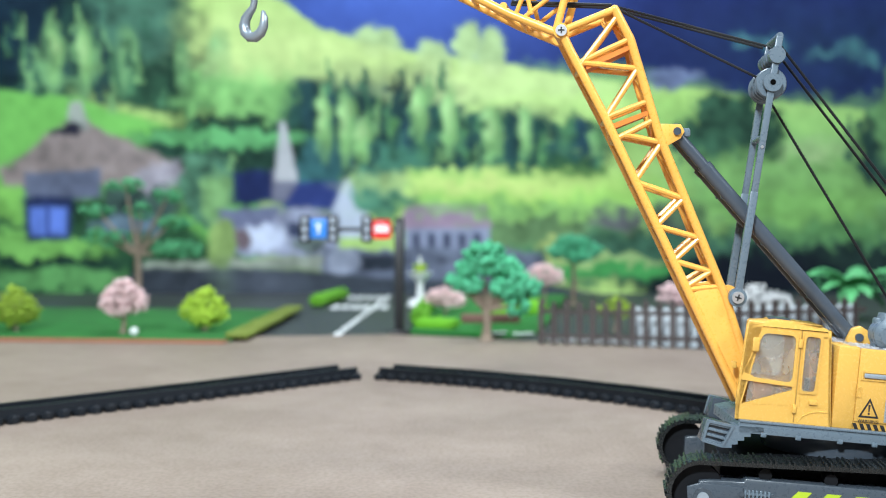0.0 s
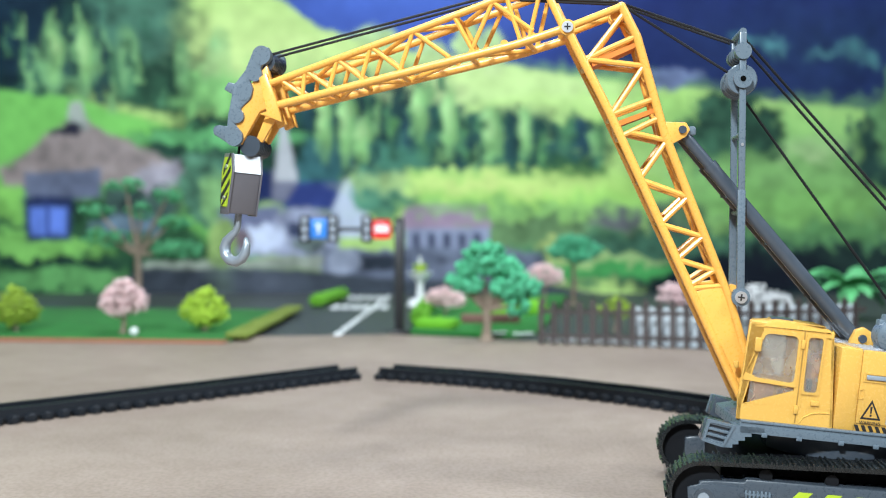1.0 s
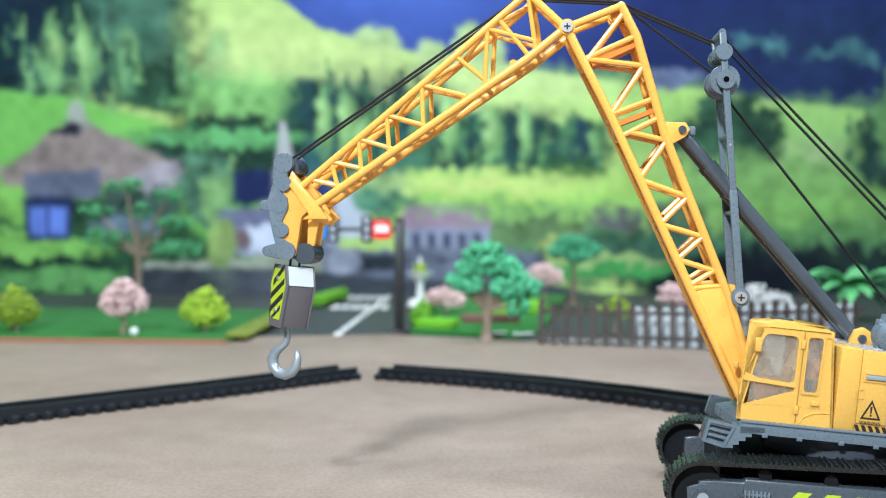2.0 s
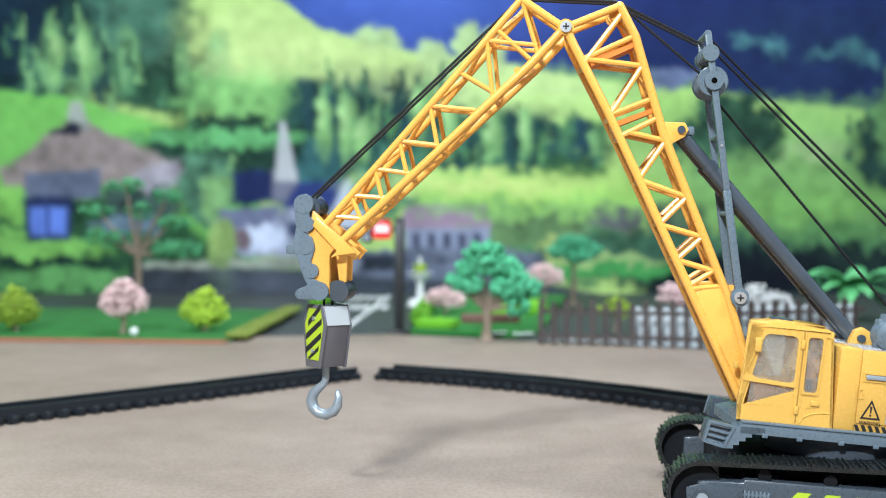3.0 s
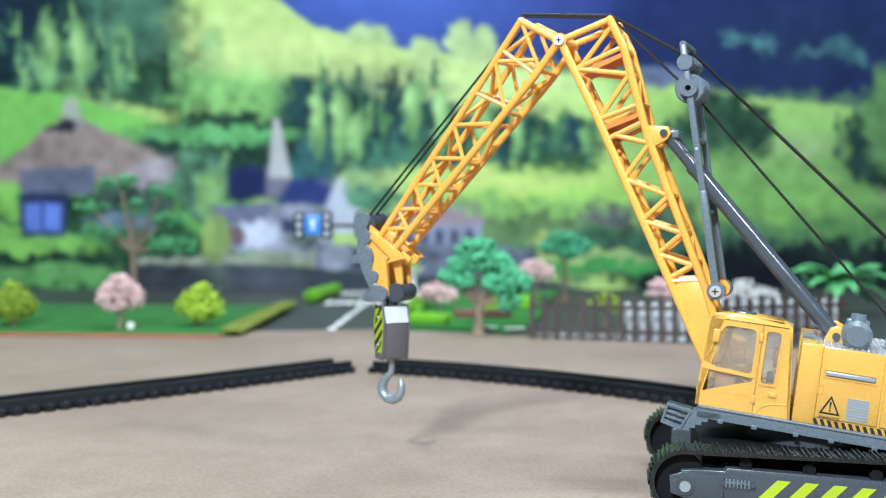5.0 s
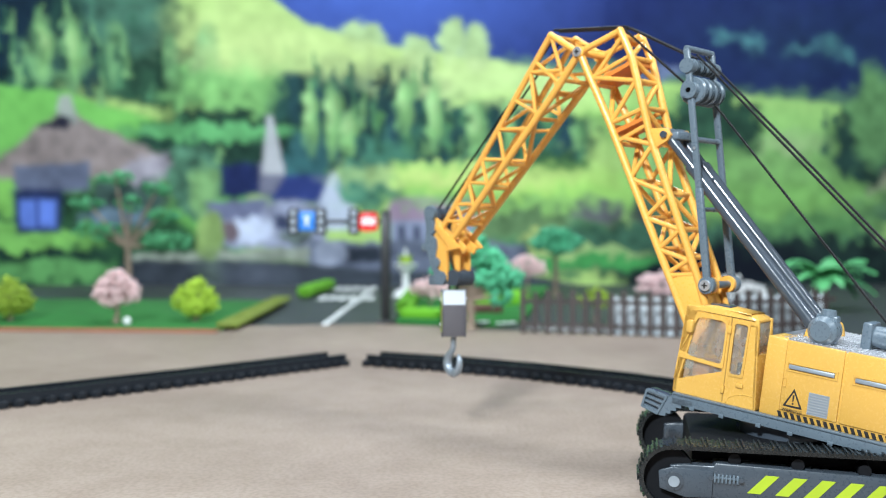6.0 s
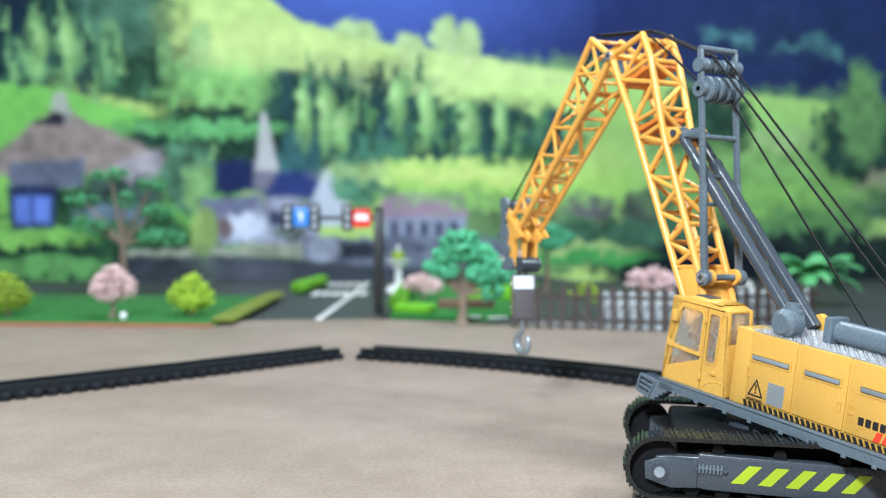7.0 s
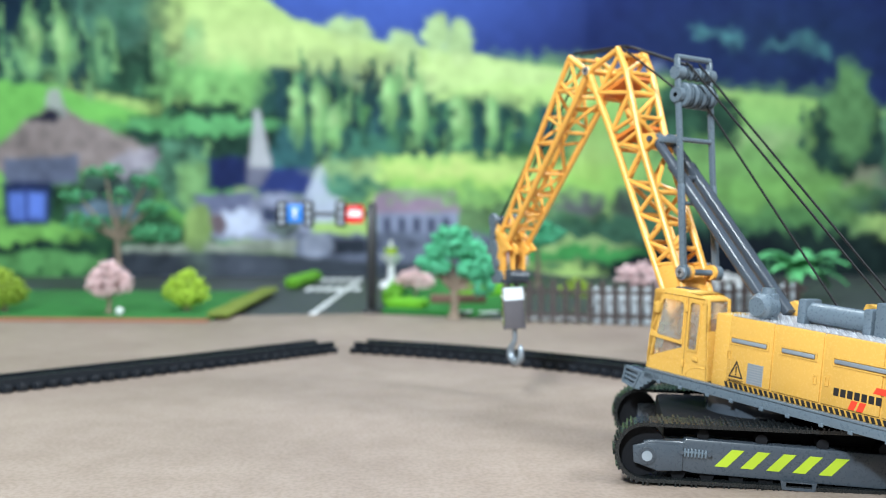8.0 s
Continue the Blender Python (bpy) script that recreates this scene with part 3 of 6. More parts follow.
def build_boom(crane):
    half = lambda p: HALF
    boom = part("boom", prism(B(), [(0.0800, 0.124), (0.0619, 0.1217), (0.0450, 0.062), (0.0530, 0.060)], -HALF + 0.002, HALF - 0.002, 0.001), BOOM, crane,
                "yellow lattice boom leaning forward")
    front = [(0.1475, 0.262), (0.1285, 0.2246), (0.0527, 0.0601)]
    rear = [(0.122, 0.2836), (0.1134, 0.2667), (0.0979, 0.2127), (0.0619, 0.1217), (0.0438, 0.0622)]
    o = (0, 0)
    chords(boom, BOOM, front, o, half, 0.0025)
    chords(boom, BOOM, rear, o, half, 0.0025)
    chords(boom, BOOM, [(JX, JZ), (0.122, 0.2836)], o, half, 0.0021)
    chords(boom, BOOM, [(JX, JZ), (0.1475, 0.262)], o, half, 0.0025)
    bars = [((0.1422, 0.252), (0.1200, 0.2805)), ((0.1422, 0.2545), (0.1150, 0.2665)), ((0.1422, 0.2545), (0.1100, 0.2506)), ((0.1095, 0.2506), (0.1275, 0.2236)),
            ((0.1275, 0.2236), (0.1035, 0.2325)), ((0.1222, 0.2115), (0.1004, 0.222)), ((0.1180, 0.214), (0.0966, 0.2090)), ((0.0966, 0.2090), (0.1115, 0.188)),
            ((0.1105, 0.187), (0.0846, 0.1775)), ((0.0846, 0.1775), (0.0995, 0.1632)), ((0.0995, 0.1622), (0.0761, 0.1552)), ((0.0761, 0.1552), (0.0906, 0.1425)),
            ((0.0906, 0.1425), (0.0701, 0.1362)), ((0.0701, 0.1362), (0.0830, 0.1283)), ((0.0820, 0.1263), (0.0655, 0.1275))]
    lattice(boom, BOOM, bars, o, half, 0.0016)
    cross_bars(boom, BOOM, [(0.1422, 0.2505), (0.1275, 0.2215), (0.1222, 0.2105), (0.1105, 0.186), (0.0995, 0.1622), (0.0906, 0.1425), (0.082, 0.1253)], o, half, 0.0017)
    cross_bars(boom, BOOM, [(0.1200, 0.2795), (0.1134, 0.2657), (0.1090, 0.2506), (0.1030, 0.2325), (0.0979, 0.2110), (0.0840, 0.1775), (0.0755, 0.1552), (0.069, 0.138)], o, half, 0.0017)
    # solid web near the head, seen from below; its shade is coloured orange
    part("head_web", prism(B(), [(0.139, 0.2535), (0.1135, 0.2640), (0.1128, 0.2615), (0.138, 0.2505)], -HALF, HALF), WEBSHADE, boom, "shaded orange plate inside the boom head")
    part("head_web", prism(B(), [(0.1255, 0.2195), (0.1045, 0.2270), (0.1040, 0.2245), (0.125, 0.2165)], -HALF, HALF), WEBSHADE, boom, "plate across the boom, its shade coloured orange")
    # upper cord guides
    for y in (-0.008, 0.0, 0.008):
        part("cord_guide", rod(B(), (0.1245, y - 0.002, 0.2795), (0.1245, y + 0.002, 0.2795), 0.0035, 14), BOOM, boom)
    # side skins of the foot
    for s in (1, -1):
        skin = prism(B(), [(0.0815, 0.1240), (0.0660, 0.1290), (0.0600, 0.1215), (0.0438, 0.0622), (0.0527, 0.0601)], s * (HALF - 0.001), s * (HALF + 0.0012), 0.0005)
        part("foot_plate", skin, BOOM, boom)
        # clevis for the rams
        bm = prism(B(), [(0.099, 0.2195), (0.0860, 0.2190), (0.0838, 0.2150), (0.0862, 0.2110), (0.0955, 0.2060)], s * (HALF - 0.0045), s * (HALF + 0.001), 0.0006)
        part("clevis", bm, BOOM, boom)
        screw(boom, 0.0882, s * (HALF + 0.001), 0.2150, 0.0022, s, DARKGREY)
        lug = rod(B(), (JX, s * (HALF - 0.002), JZ), (JX, s * (HALF + 0.0025), JZ), 0.0044, 20)
        part("joint_lug", lug, BOOM, boom)
        screw(boom, JX, s * (HALF + 0.0025), JZ, 0.0032, s)
        lug = rod(B(), (MX, s * (HALF - 0.003), MZ), (MX, s * (HALF + 0.001), MZ), 0.0052, 20)
        part("mast_lug", lug, BOOM, boom)
    return boom


def build_jib(crane):
    jib = part("jib", rod(B(), (0, -HALF - 0.001, 0), (0, HALF + 0.001, 0), 0.0024, 14), BOOM, crane, "yellow lattice jib hinged at the boom head")
    tipd = 0.168

    def half(p):
        d = math.hypot(p[0] - JX, p[1] - JZ)
        return HALF - 0.0028 * min(1.0, d / tipd)
    o = (JX, JZ)
    up = [(0.1766, 0.2862), (0.2233, 0.2238), (0.2800, 0.1500)]
    low = [(JX, JZ - 0.001), (0.1692, 0.2500), (0.2690, 0.1424)]
    chords(jib, BOOM, up, o, half, 0.0021)
    chords(jib, BOOM, low, o, half, 0.0024)
    chords(jib, BOOM, [(0.1766, 0.2862), (JX, JZ)], o, half, 0.0022)
    bars = [((0.1766, 0.2862), (0.1650, 0.2565)), ((0.1899, 0.2694), (0.1692, 0.2535)), ((0.194, 0.2622), (0.1656, 0.2614)), ((0.194, 0.2622), (0.1883, 0.2307)),
            ((0.2085, 0.2438), (0.1860, 0.2327)), ((0.2233, 0.2238), (0.1972, 0.2232)), ((0.2233, 0.2238), (0.2169, 0.1999)), ((0.2393, 0.2029), (0.2165, 0.2019)),
            ((0.2393, 0.2029), (0.2331, 0.1830)), ((0.2520, 0.1860), (0.2321, 0.1850)), ((0.2520, 0.1860), (0.2463, 0.1680)), ((0.2648, 0.1700), (0.2453, 0.1700)),
            ((0.2648, 0.1700), (0.2575, 0.1560)), ((0.2741, 0.1572), (0.2565, 0.1572))]
    lattice(jib, BOOM, bars, o, half, 0.0013)
    cross_bars(jib, BOOM, [(0.1766, 0.2852), (0.194, 0.2622), (0.2085, 0.2438), (0.2233, 0.2238), (0.2393, 0.2029), (0.2520, 0.1860), (0.2648, 0.1700), (0.2741, 0.1572)], o, half, 0.0014)
    cross_bars(jib, BOOM, [(0.1650, 0.2545), (0.1883, 0.2297), (0.2169, 0.1989), (0.2331, 0.1820), (0.2463, 0.1670), (0.2575, 0.1550)], o, half, 0.0015)
    part("jib_spacer", rod(B(), (0.176 - JX, -HALF + 0.002, 0.2470 - JZ), (0.176 - JX, HALF - 0.003, 0.2470 - JZ), 0.0021, 14), BOOM, jib)

    def rel(pts):
        return [(x - JX, z - JZ) for x, z in pts]
    # cast head at the jib's tip
    for s in (1, -1):
        y0, y1 = (0.0062, 0.0098) if s > 0 else (-0.0098, -0.0062)
        plate = prism(B(), rel([(0.2865, 0.1600), (0.2800, 0.1545), (0.2705, 0.1470), (0.2690, 0.1425), (0.2745, 0.1350), (0.2732, 0.1120), (0.2800, 0.1135), (0.2845, 0.1230), (0.2895, 0.1350), (0.2880, 0.1480)]), y0, y1, 0.0008)
        part("head_cheek", plate, BOOM, jib)
        inner = prism(B(), rel([(0.2715, 0.1475), (0.2650, 0.1424), (0.2580, 0.1375), (0.2612, 0.1325), (0.2655, 0.1350), (0.2648, 0.1200), (0.2690, 0.1185), (0.2720, 0.1340)]), s * 0.0038, s * 0.0060, 0.0006)
        part("head_flap", inner, BOOM, jib)
        part("head_rib", prism(B(), rel([(0.2830, 0.1560), (0.2690, 0.1465), (0.2585, 0.1375), (0.2690, 0.1350), (0.2735, 0.1335), (0.2700, 0.1375), (0.2850, 0.1510)]),
                               s * 0.0098, s * 0.0125, 0.0006), BOOM, jib)
    wave = [(0.2905, 0.1690), (0.2955, 0.1665), (0.2970, 0.1600), (0.2950, 0.1500), (0.2960, 0.1400), (0.3000, 0.1385), (0.2998, 0.1335), (0.2940, 0.1340),
            (0.2895, 0.1230), (0.2860, 0.1165), (0.2912, 0.1140), (0.2905, 0.1080), (0.2790, 0.1085), (0.2745, 0.1130), (0.2770, 0.1185), (0.2830, 0.1205),
            (0.2815, 0.1265), (0.2850, 0.1300), (0.2830, 0.1380), (0.2850, 0.1440), (0.2895, 0.1465), (0.2865, 0.1530), (0.2880, 0.1575), (0.2860, 0.1640)]
    for y0, y1 in ((0.0086, 0.0112), (-0.0112, -0.0086)):
        plate = prism(B(), rel(wave), y0, y1, 0.0006)
        for x, z, r in ((0.2915, 0.1628, 0.0056), (0.2888, 0.1515, 0.0044), (0.2885, 0.1392, 0.0050), (0.2842, 0.1250, 0.0042), (0.2788, 0.1138, 0.0054)):
            rod(plate, (x - JX, y0 - 0.0003, z - JZ), (x - JX, y1 + 0.0003, z - JZ), r, 22)
        part("head_plate", plate, GREY, jib, "blue-grey plate with scalloped edge")
    for x, z, r in ((0.2880, 0.1395, 0.004), (0.2905, 0.1110, 0.003)):
        part("head_tie", rod(B(), (x - JX, -0.0086, z - JZ), (x - JX, 0.0086, z - JZ), r, 16), GREY, jib)
    for i in range(4):
        y = -0.0066 + i * 0.0044
        for x, z, r in ((0.2885, 0.1610, 0.0056), (SHX, SHZ, 0.0062)):
            bm = rod(B(), (x - JX, y - 0.0004, z - JZ), (x - JX, y + 0.0004, z - JZ), r * 0.78, 20)
            for e in (-1, 1):
                rod(bm, (x - JX, y + e * 0.0004, z - JZ), (x - JX, y + e * 0.0017, z - JZ), r, 22)
            part("sheave", bm, DARKGREY, jib, "dark grey sheave wheel")
    for y in (-0.0035, 0.0040):
        bm = B()
        rod(bm, (0.2895 - JX, y, 0.1665 - JZ), (0.1800 - JX, y, 0.2862 - JZ), 0.0008, 6)
        rod(bm, (0.2895 - JX, y, 0.1665 - JZ), (0.2935 - JX, y, 0.1600 - JZ), 0.0008, 6)
        part("cord", bm, ROPE, jib, "black cord along the jib")
    return jib


def build_mast(crane):
    """Grey gantry mast, built about its foot pin, standing as seen from its side at rest."""
    mast = part("mast", rod(B(), (0, -HALF - 0.003, 0), (0, HALF + 0.003, 0), 0.0022, 14), GREY, crane, "blue-grey gantry mast with two rows of pulleys")
    top = Vector((0.0215, 0, 0.1462))
    ax = top.normalized()
    for s in (1, -1):
        y = s * (HALF + 0.0020)
        bm = B()
        m = Matrix.Rotation(math.atan2(ax.x, ax.z), 4, "Y")
        box(bm, -0.0022, 0.0022, y - 0.0016, y + 0.0016, 0.0, 0.060, 0.0006, m)
        box(bm, -0.0019, 0.0019, y - 0.0014, y + 0.0014, 0.058, 0.147, 0.0006, m)
        rod(bm, (0, y - 0.0022, 0), (0, y + 0.0022, 0), 0.0052, 22)
        for d, r in ((0.1365, 0.0046), (0.1212, 0.0052)):
            c = ax * d
            rod(bm, (c.x, y - 0.0024, c.z), (c.x, y + 0.0026, c.z), r, 22)
        part("leg", bm, GREY, mast)
        screw(mast, 0, y + s * 0.0022, 0, 0.0034, s)
        # flat black disc stands for the shade inside the axle hole
        c = ax * 0.1212
        part("axle_hole", rod(B(), (c.x, y + s * 0.0025, c.z), (c.x, y + s * 0.0029, c.z), 0.0016, 14), BORESHADE, mast)
        c = ax * 0.085
        part("rivet", rod(B(), (c.x, y + s * 0.0013, c.z), (c.x, y + s * 0.0018, c.z), 0.0009, 10), SILVER, mast)
    for d, r in ((0.1475, 0.0020), (0.0905, 0.0017), (0.047, 0.0014)):
        c = ax * d
        part("crossbar", rod(B(), (c.x, -HALF - 0.0025, c.z), (c.x, HALF + 0.0025, c.z), r, 10), GREY, mast)
    for d, r, n in ((0.1365, 0.0048, 4), (0.1212, 0.0088, 4)):
        c = ax * d
        bm = rod(B(), (c.x, -HALF, c.z), (c.x, HALF, c.z), r * 0.5, 18)
        part("axle", bm, GREY, mast)
        for i in range(n):
            y = -0.0105 + i * 0.007
            bm = rod(B(), (c.x, y - 0.0008, c.z), (c.x, y + 0.0008, c.z), r * 0.75, 24)
            for e in (-1, 1):
                rod(bm, (c.x, y + e * 0.0008, c.z), (c.x, y + e * 0.0022, c.z), r, 26, r * 0.92)
            part("pulley", bm, GREY, mast, "blue-grey grooved pulley")
    return mast


def build_rams(crane):
    lo, hi = Vector((-0.0114, 0, 0.0960)), Vector((0.0887, 0, 0.2150))
    way = (hi - lo).normalized()
    for s in (1, -1):
        y = s * 0.0075
        off = Vector((0, y, 0))
        ram = part("ram", rod(B(), lo + off, lo + off + way * 0.128, 0.0041, 24), DARKGREY, crane, "glossy dark grey ram barrel")
        part("ram_collar", rod(B(), lo + off + way * 0.126, lo + off + way * 0.130, 0.0044, 24), DARKGREY, ram)
        part("ram_rod", rod(B(), lo + off + way * 0.128, hi + off, 0.0033, 20), DARKGREY, ram)
        part("ram_eye", rod(B(), (hi.x, y - 0.004, hi.z), (hi.x, y + 0.004, hi.z), 0.0046, 18), GREY, ram)
        for d in (0.035, 0.075, 0.11):
            c = lo + off + way * d + Vector((-0.0041 * way.z, 0, 0.0041 * way.x)) * -0.9
            part("ram_nib", box(B(), c.x - 0.0009, c.x + 0.0009, c.y - 0.001, c.y + 0.001, c.z - 0.0009, c.z + 0.0009, 0.0003), DARKGREY, ram)
    part("ram_bridge", rod(B(), lo + way * 0.118 + Vector((0, -0.0075, 0)), lo + way * 0.118 + Vector((0, 0.0075, 0)), 0.0022, 12), DARKGREY, crane)
    part("ram_head", box(B(), 0.0800, 0.0900, -0.0105, 0.0105, 0.2120, 0.2170, 0.0012), GREY, crane, "grey yoke joining both rams")


def rounded(corners, r=0.0016, n=4):
    """The outline with its corners rounded."""
    out = []
    for k, c in enumerate(corners):
        c, a, b = Vector(c), Vector(corners[k - 1]), Vector(corners[(k + 1) % len(corners)])
        p, q = c + (a - c).normalized() * r, c + (b - c).normalized() * r
        for i in range(n + 1):
            t = i / n
            v = p * (1 - t) ** 2 + c * 2 * t * (1 - t) + q * t * t
            out.append((v.x, v.y))
    return out


def ring_plate(bm, outer, inner, y0, y1):
    """A flat frame between two outlines with the same number of corners, in x and z."""
    n = len(outer)
    rows = []
    for y in (y0, y1):
        rows.append(([bm.verts.new((x, y, z)) for x, z in outer], [bm.verts.new((x, y, z)) for x, z in inner]))
    (o0, i0), (o1, i1) = rows
    for k in range(n):
        j = (k + 1) % n
        bm.faces.new((o0[k], o0[j], i0[j], i0[k]))
        bm.faces.new((o1[k], i1[k], i1[j], o1[j]))
        bm.faces.new((o0[k], o1[k], o1[j], o0[j]))
        bm.faces.new((i0[k], i0[j], i1[j], i1[k]))
    return bm


def build_cab(crane):
    """Hollow cab: side plates with window holes, roof, front and rear frames, seat inside."""
    y0, y1 = 0.0185, 0.0405
    zb, zt = 0.0500, 0.1056
    cab = part("cab", box(B(), 0.0120, 0.0640, y0, y1 - 0.0006, zb, zb + 0.0050, 0.0008), YELLOW, crane, "yellow driver's cab with clear windows")
    # front window band (upper) and lower quarter light, rear window in one side plate made of strips
    for y, s in ((y1, 1), (y0, -1)):
        t = 0.0016
        ya, yb = (y - t, y) if s > 0 else (y, y + t)
        side = B()
        prism(side, [(0.0645, 0.0500), (0.0120, 0.0500), (0.0120, 0.0600), (0.0350, 0.0600), (0.0610, 0.0590), (0.0640, 0.0590)], ya, yb)
        prism(side, [(0.0644, 0.0585), (0.0610, 0.0585), (0.0550, 0.1010), (0.0560, 0.1056)], ya, yb)      # front pillar
        prism(side, [(0.0560, 0.1056), (0.0553, 0.1000), (0.0135, 0.0995), (0.0130, 0.1040)], ya, yb)      # roof rail
        prism(side, [(0.0355, 0.0598), (0.0305, 0.0598), (0.0305, 0.0998), (0.0355, 0.0998)], ya, yb)      # middle pillar
        prism(side, [(0.0228, 0.0598), (0.0118, 0.0598), (0.0118, 0.1005), (0.0215, 0.1005)], ya, yb)      # rear pillar
        prism(side, [(0.0307, 0.0598), (0.0226, 0.0598), (0.0226, 0.0688), (0.0307, 0.0688)], ya, yb)
        prism(side, [(0.0610, 0.0588), (0.0353, 0.0598), (0.0353, 0.0690)], ya, yb)                        # sweep below the quarter light
        prism(side, [(0.0600, 0.0722), (0.0353, 0.0705), (0.0353, 0.0730), (0.0597, 0.0747)], ya, yb)      # sill of the big window
        part("side_plate", side, YELLOW, cab)
        part("side_window", prism(B(), [(0.0598, 0.0740), (0.0352, 0.0722), (0.0352, 0.1000), (0.0556, 0.1005)], y - s * 0.0012, y - s * 0.0008), GLASS, cab, "clear scratched plastic pane")
        part("quarter_light", prism(B(), [(0.0608, 0.0592), (0.0352, 0.0690), (0.0352, 0.0712), (0.0600, 0.0728)], y - s * 0.0012, y - s * 0.0008), GLASS, cab, "clear plastic pane")
        part("rear_window", prism(B(), [(0.0308, 0.0685), (0.0220, 0.0685), (0.0214, 0.1002), (0.0308, 0.1000)], y - s * 0.0012, y - s * 0.0008), GLASS, cab, "clear plastic pane")
        # raised frames round the openings, door seam and handle
        rim = ring_plate(B(), rounded([(0.0612, 0.0724), (0.0346, 0.0708), (0.0346, 0.1016), (0.0558, 0.1018)], 0.0012), rounded([(0.0596, 0.0745), (0.0360, 0.0730), (0.0360, 0.0996), (0.0548, 0.0998)], 0.0036), y, y + s * 0.0007)
        part("window_rim", rim, YELLOW, cab)
        rim = ring_plate(B(), rounded([(0.0315, 0.0675), (0.0216, 0.0675), (0.0207, 0.1012), (0.0315, 0.1014)], 0.0010), rounded([(0.0304, 0.0688), (0.0230, 0.0688), (0.0220, 0.0998), (0.0304, 0.1000)], 0.0024), y, y + s * 0.0006)
        part("window_rim", rim, YELLOW, cab)
        # the door groove's shade is put into a strip of darker yellow
        part("door_seam", prism(B(), [(0.0332, 0.0510), (0.0326, 0.0510), (0.0326, 0.1030), (0.0332, 0.1030)], y, y + s * 0.00025), SEAMSHADE, cab)
        part("door_handle", box(B(), 0.0195, 0.0255, y, y + s * 0.0010, 0.0615, 0.0645, 0.0004), YELLOW, cab)
        for z in (0.0560, 0.0930):
            part("hinge", box(B(), 0.0322, 0.0345, y, y + s * 0.0012, z, z + 0.0050, 0.0004), YELLOW, cab)
        arc = B()
        pts = [(0.0305, 0.0512), (0.0285, 0.0545), (0.0245, 0.0568), (0.0190, 0.0578), (0.0135, 0.0580)]
        for a, b in zip(pts, pts[1:]):
            rod(arc, (a[0], y, a[1]), (b[0], y, b[1]), 0.0004, 6)
        part("wheel_arch_line", arc, YELLOW, cab)
    roof = prism(B(), [(0.0575, 0.1040), (0.0545, 0.1068), (0.0480, 0.1078), (0.0200, 0.1068), (0.0120, 0.1045), (0.0120, 0.1015), (0.0570, 0.1015)], y0 - 0.0002, y1 + 0.0004, 0.0020)
    part("roof", roof, YELLOW, cab)
    part("roof_hatch", box(B(), 0.0380, 0.0520, y0 + 0.006, y1 - 0.006, 0.1072, 0.1083, 0.0004), DARKGREY, cab, "dark roof hatch")
    for ya, yb in ((y0, y0 + 0.002), (y1 - 0.002, y1)):
        part("front_pillar", prism(B(), [(0.0646, 0.0540), (0.0622, 0.0540), (0.0545, 0.1050), (0.0572, 0.1050)], ya, yb, 0.0008), YELLOW, cab)
    part("front_panel", prism(B(), [(0.0648, 0.0500), (0.0625, 0.0500), (0.0615, 0.0640), (0.0635, 0.0640)], y0, y1), YELLOW, cab)
    part("windscreen", prism(B(), [(0.0630, 0.0640), (0.0624, 0.0640), (0.0556, 0.1030), (0.0562, 0.1030)], y0 + 0.002, y1 - 0.002), GLASS, cab, "clear plastic windscreen")
    back = box(B(), 0.0115, 0.0135, y0, y1, 0.0500, 0.0830, 0.0004)
    box(back, 0.0115, 0.0135, y0, y0 + 0.003, 0.0820, 0.1040, 0.0004)
    box(back, 0.0115, 0.0135, y1 - 0.003, y1, 0.0820, 0.1040, 0.0004)
    part("back_panel", back, YELLOW, cab)
    part("back_window", box(B(), 0.0122, 0.0127, y0 + 0.003, y1 - 0.003, 0.0830, 0.1020), GLASS, cab, "clear plastic pane")
    part("mirror", box(B(), 0.0560, 0.0602, y1, y1 + 0.0030, 0.0890, 0.0970, 0.0010), YELLOW, cab, "small yellow side mirror")
    seat = box(B(), 0.0240, 0.0400, y0 + 0.006, y1 - 0.006, 0.0560, 0.0680, 0.0015)
    box(seat, 0.0205, 0.0250, y0 + 0.006, y1 - 0.006, 0.0660, 0.0900, 0.0015)
    part("seat", seat, BROWNSEAT, cab, "tan moulded seat")
    part("console", box(B(), 0.0450, 0.0580, y0 + 0.004, y1 - 0.004, 0.0550, 0.0720, 0.0015), BROWNSEAT, cab, "tan moulded control console")
    part("lever", box(B(), 0.0245, 0.0275, y1 - 0.0050, y1 - 0.0030, 0.0690, 0.0760, 0.0006), INK, cab, "black lever")
    part("front_step", box(B(), 0.0635, 0.0665, y0, y0 + 0.004, 0.0760, 0.0800, 0.0006), YELLOW, cab)
    return cab


def text_mesh(words, size, depth=0.0001):
    curve = bpy.data.curves.new("lettering", "FONT")
    curve.body, curve.size, curve.extrude = words, size, depth
    curve.align_x = "CENTER"
    ob = bpy.data.objects.new("lettering", curve)
    scene.collection.objects.link(ob)
    dg = bpy.context.evaluated_depsgraph_get()
    dg.update()
    me = bpy.data.meshes.new_from_object(ob.evaluated_get(dg))
    bpy.data.objects.remove(ob)
    return me


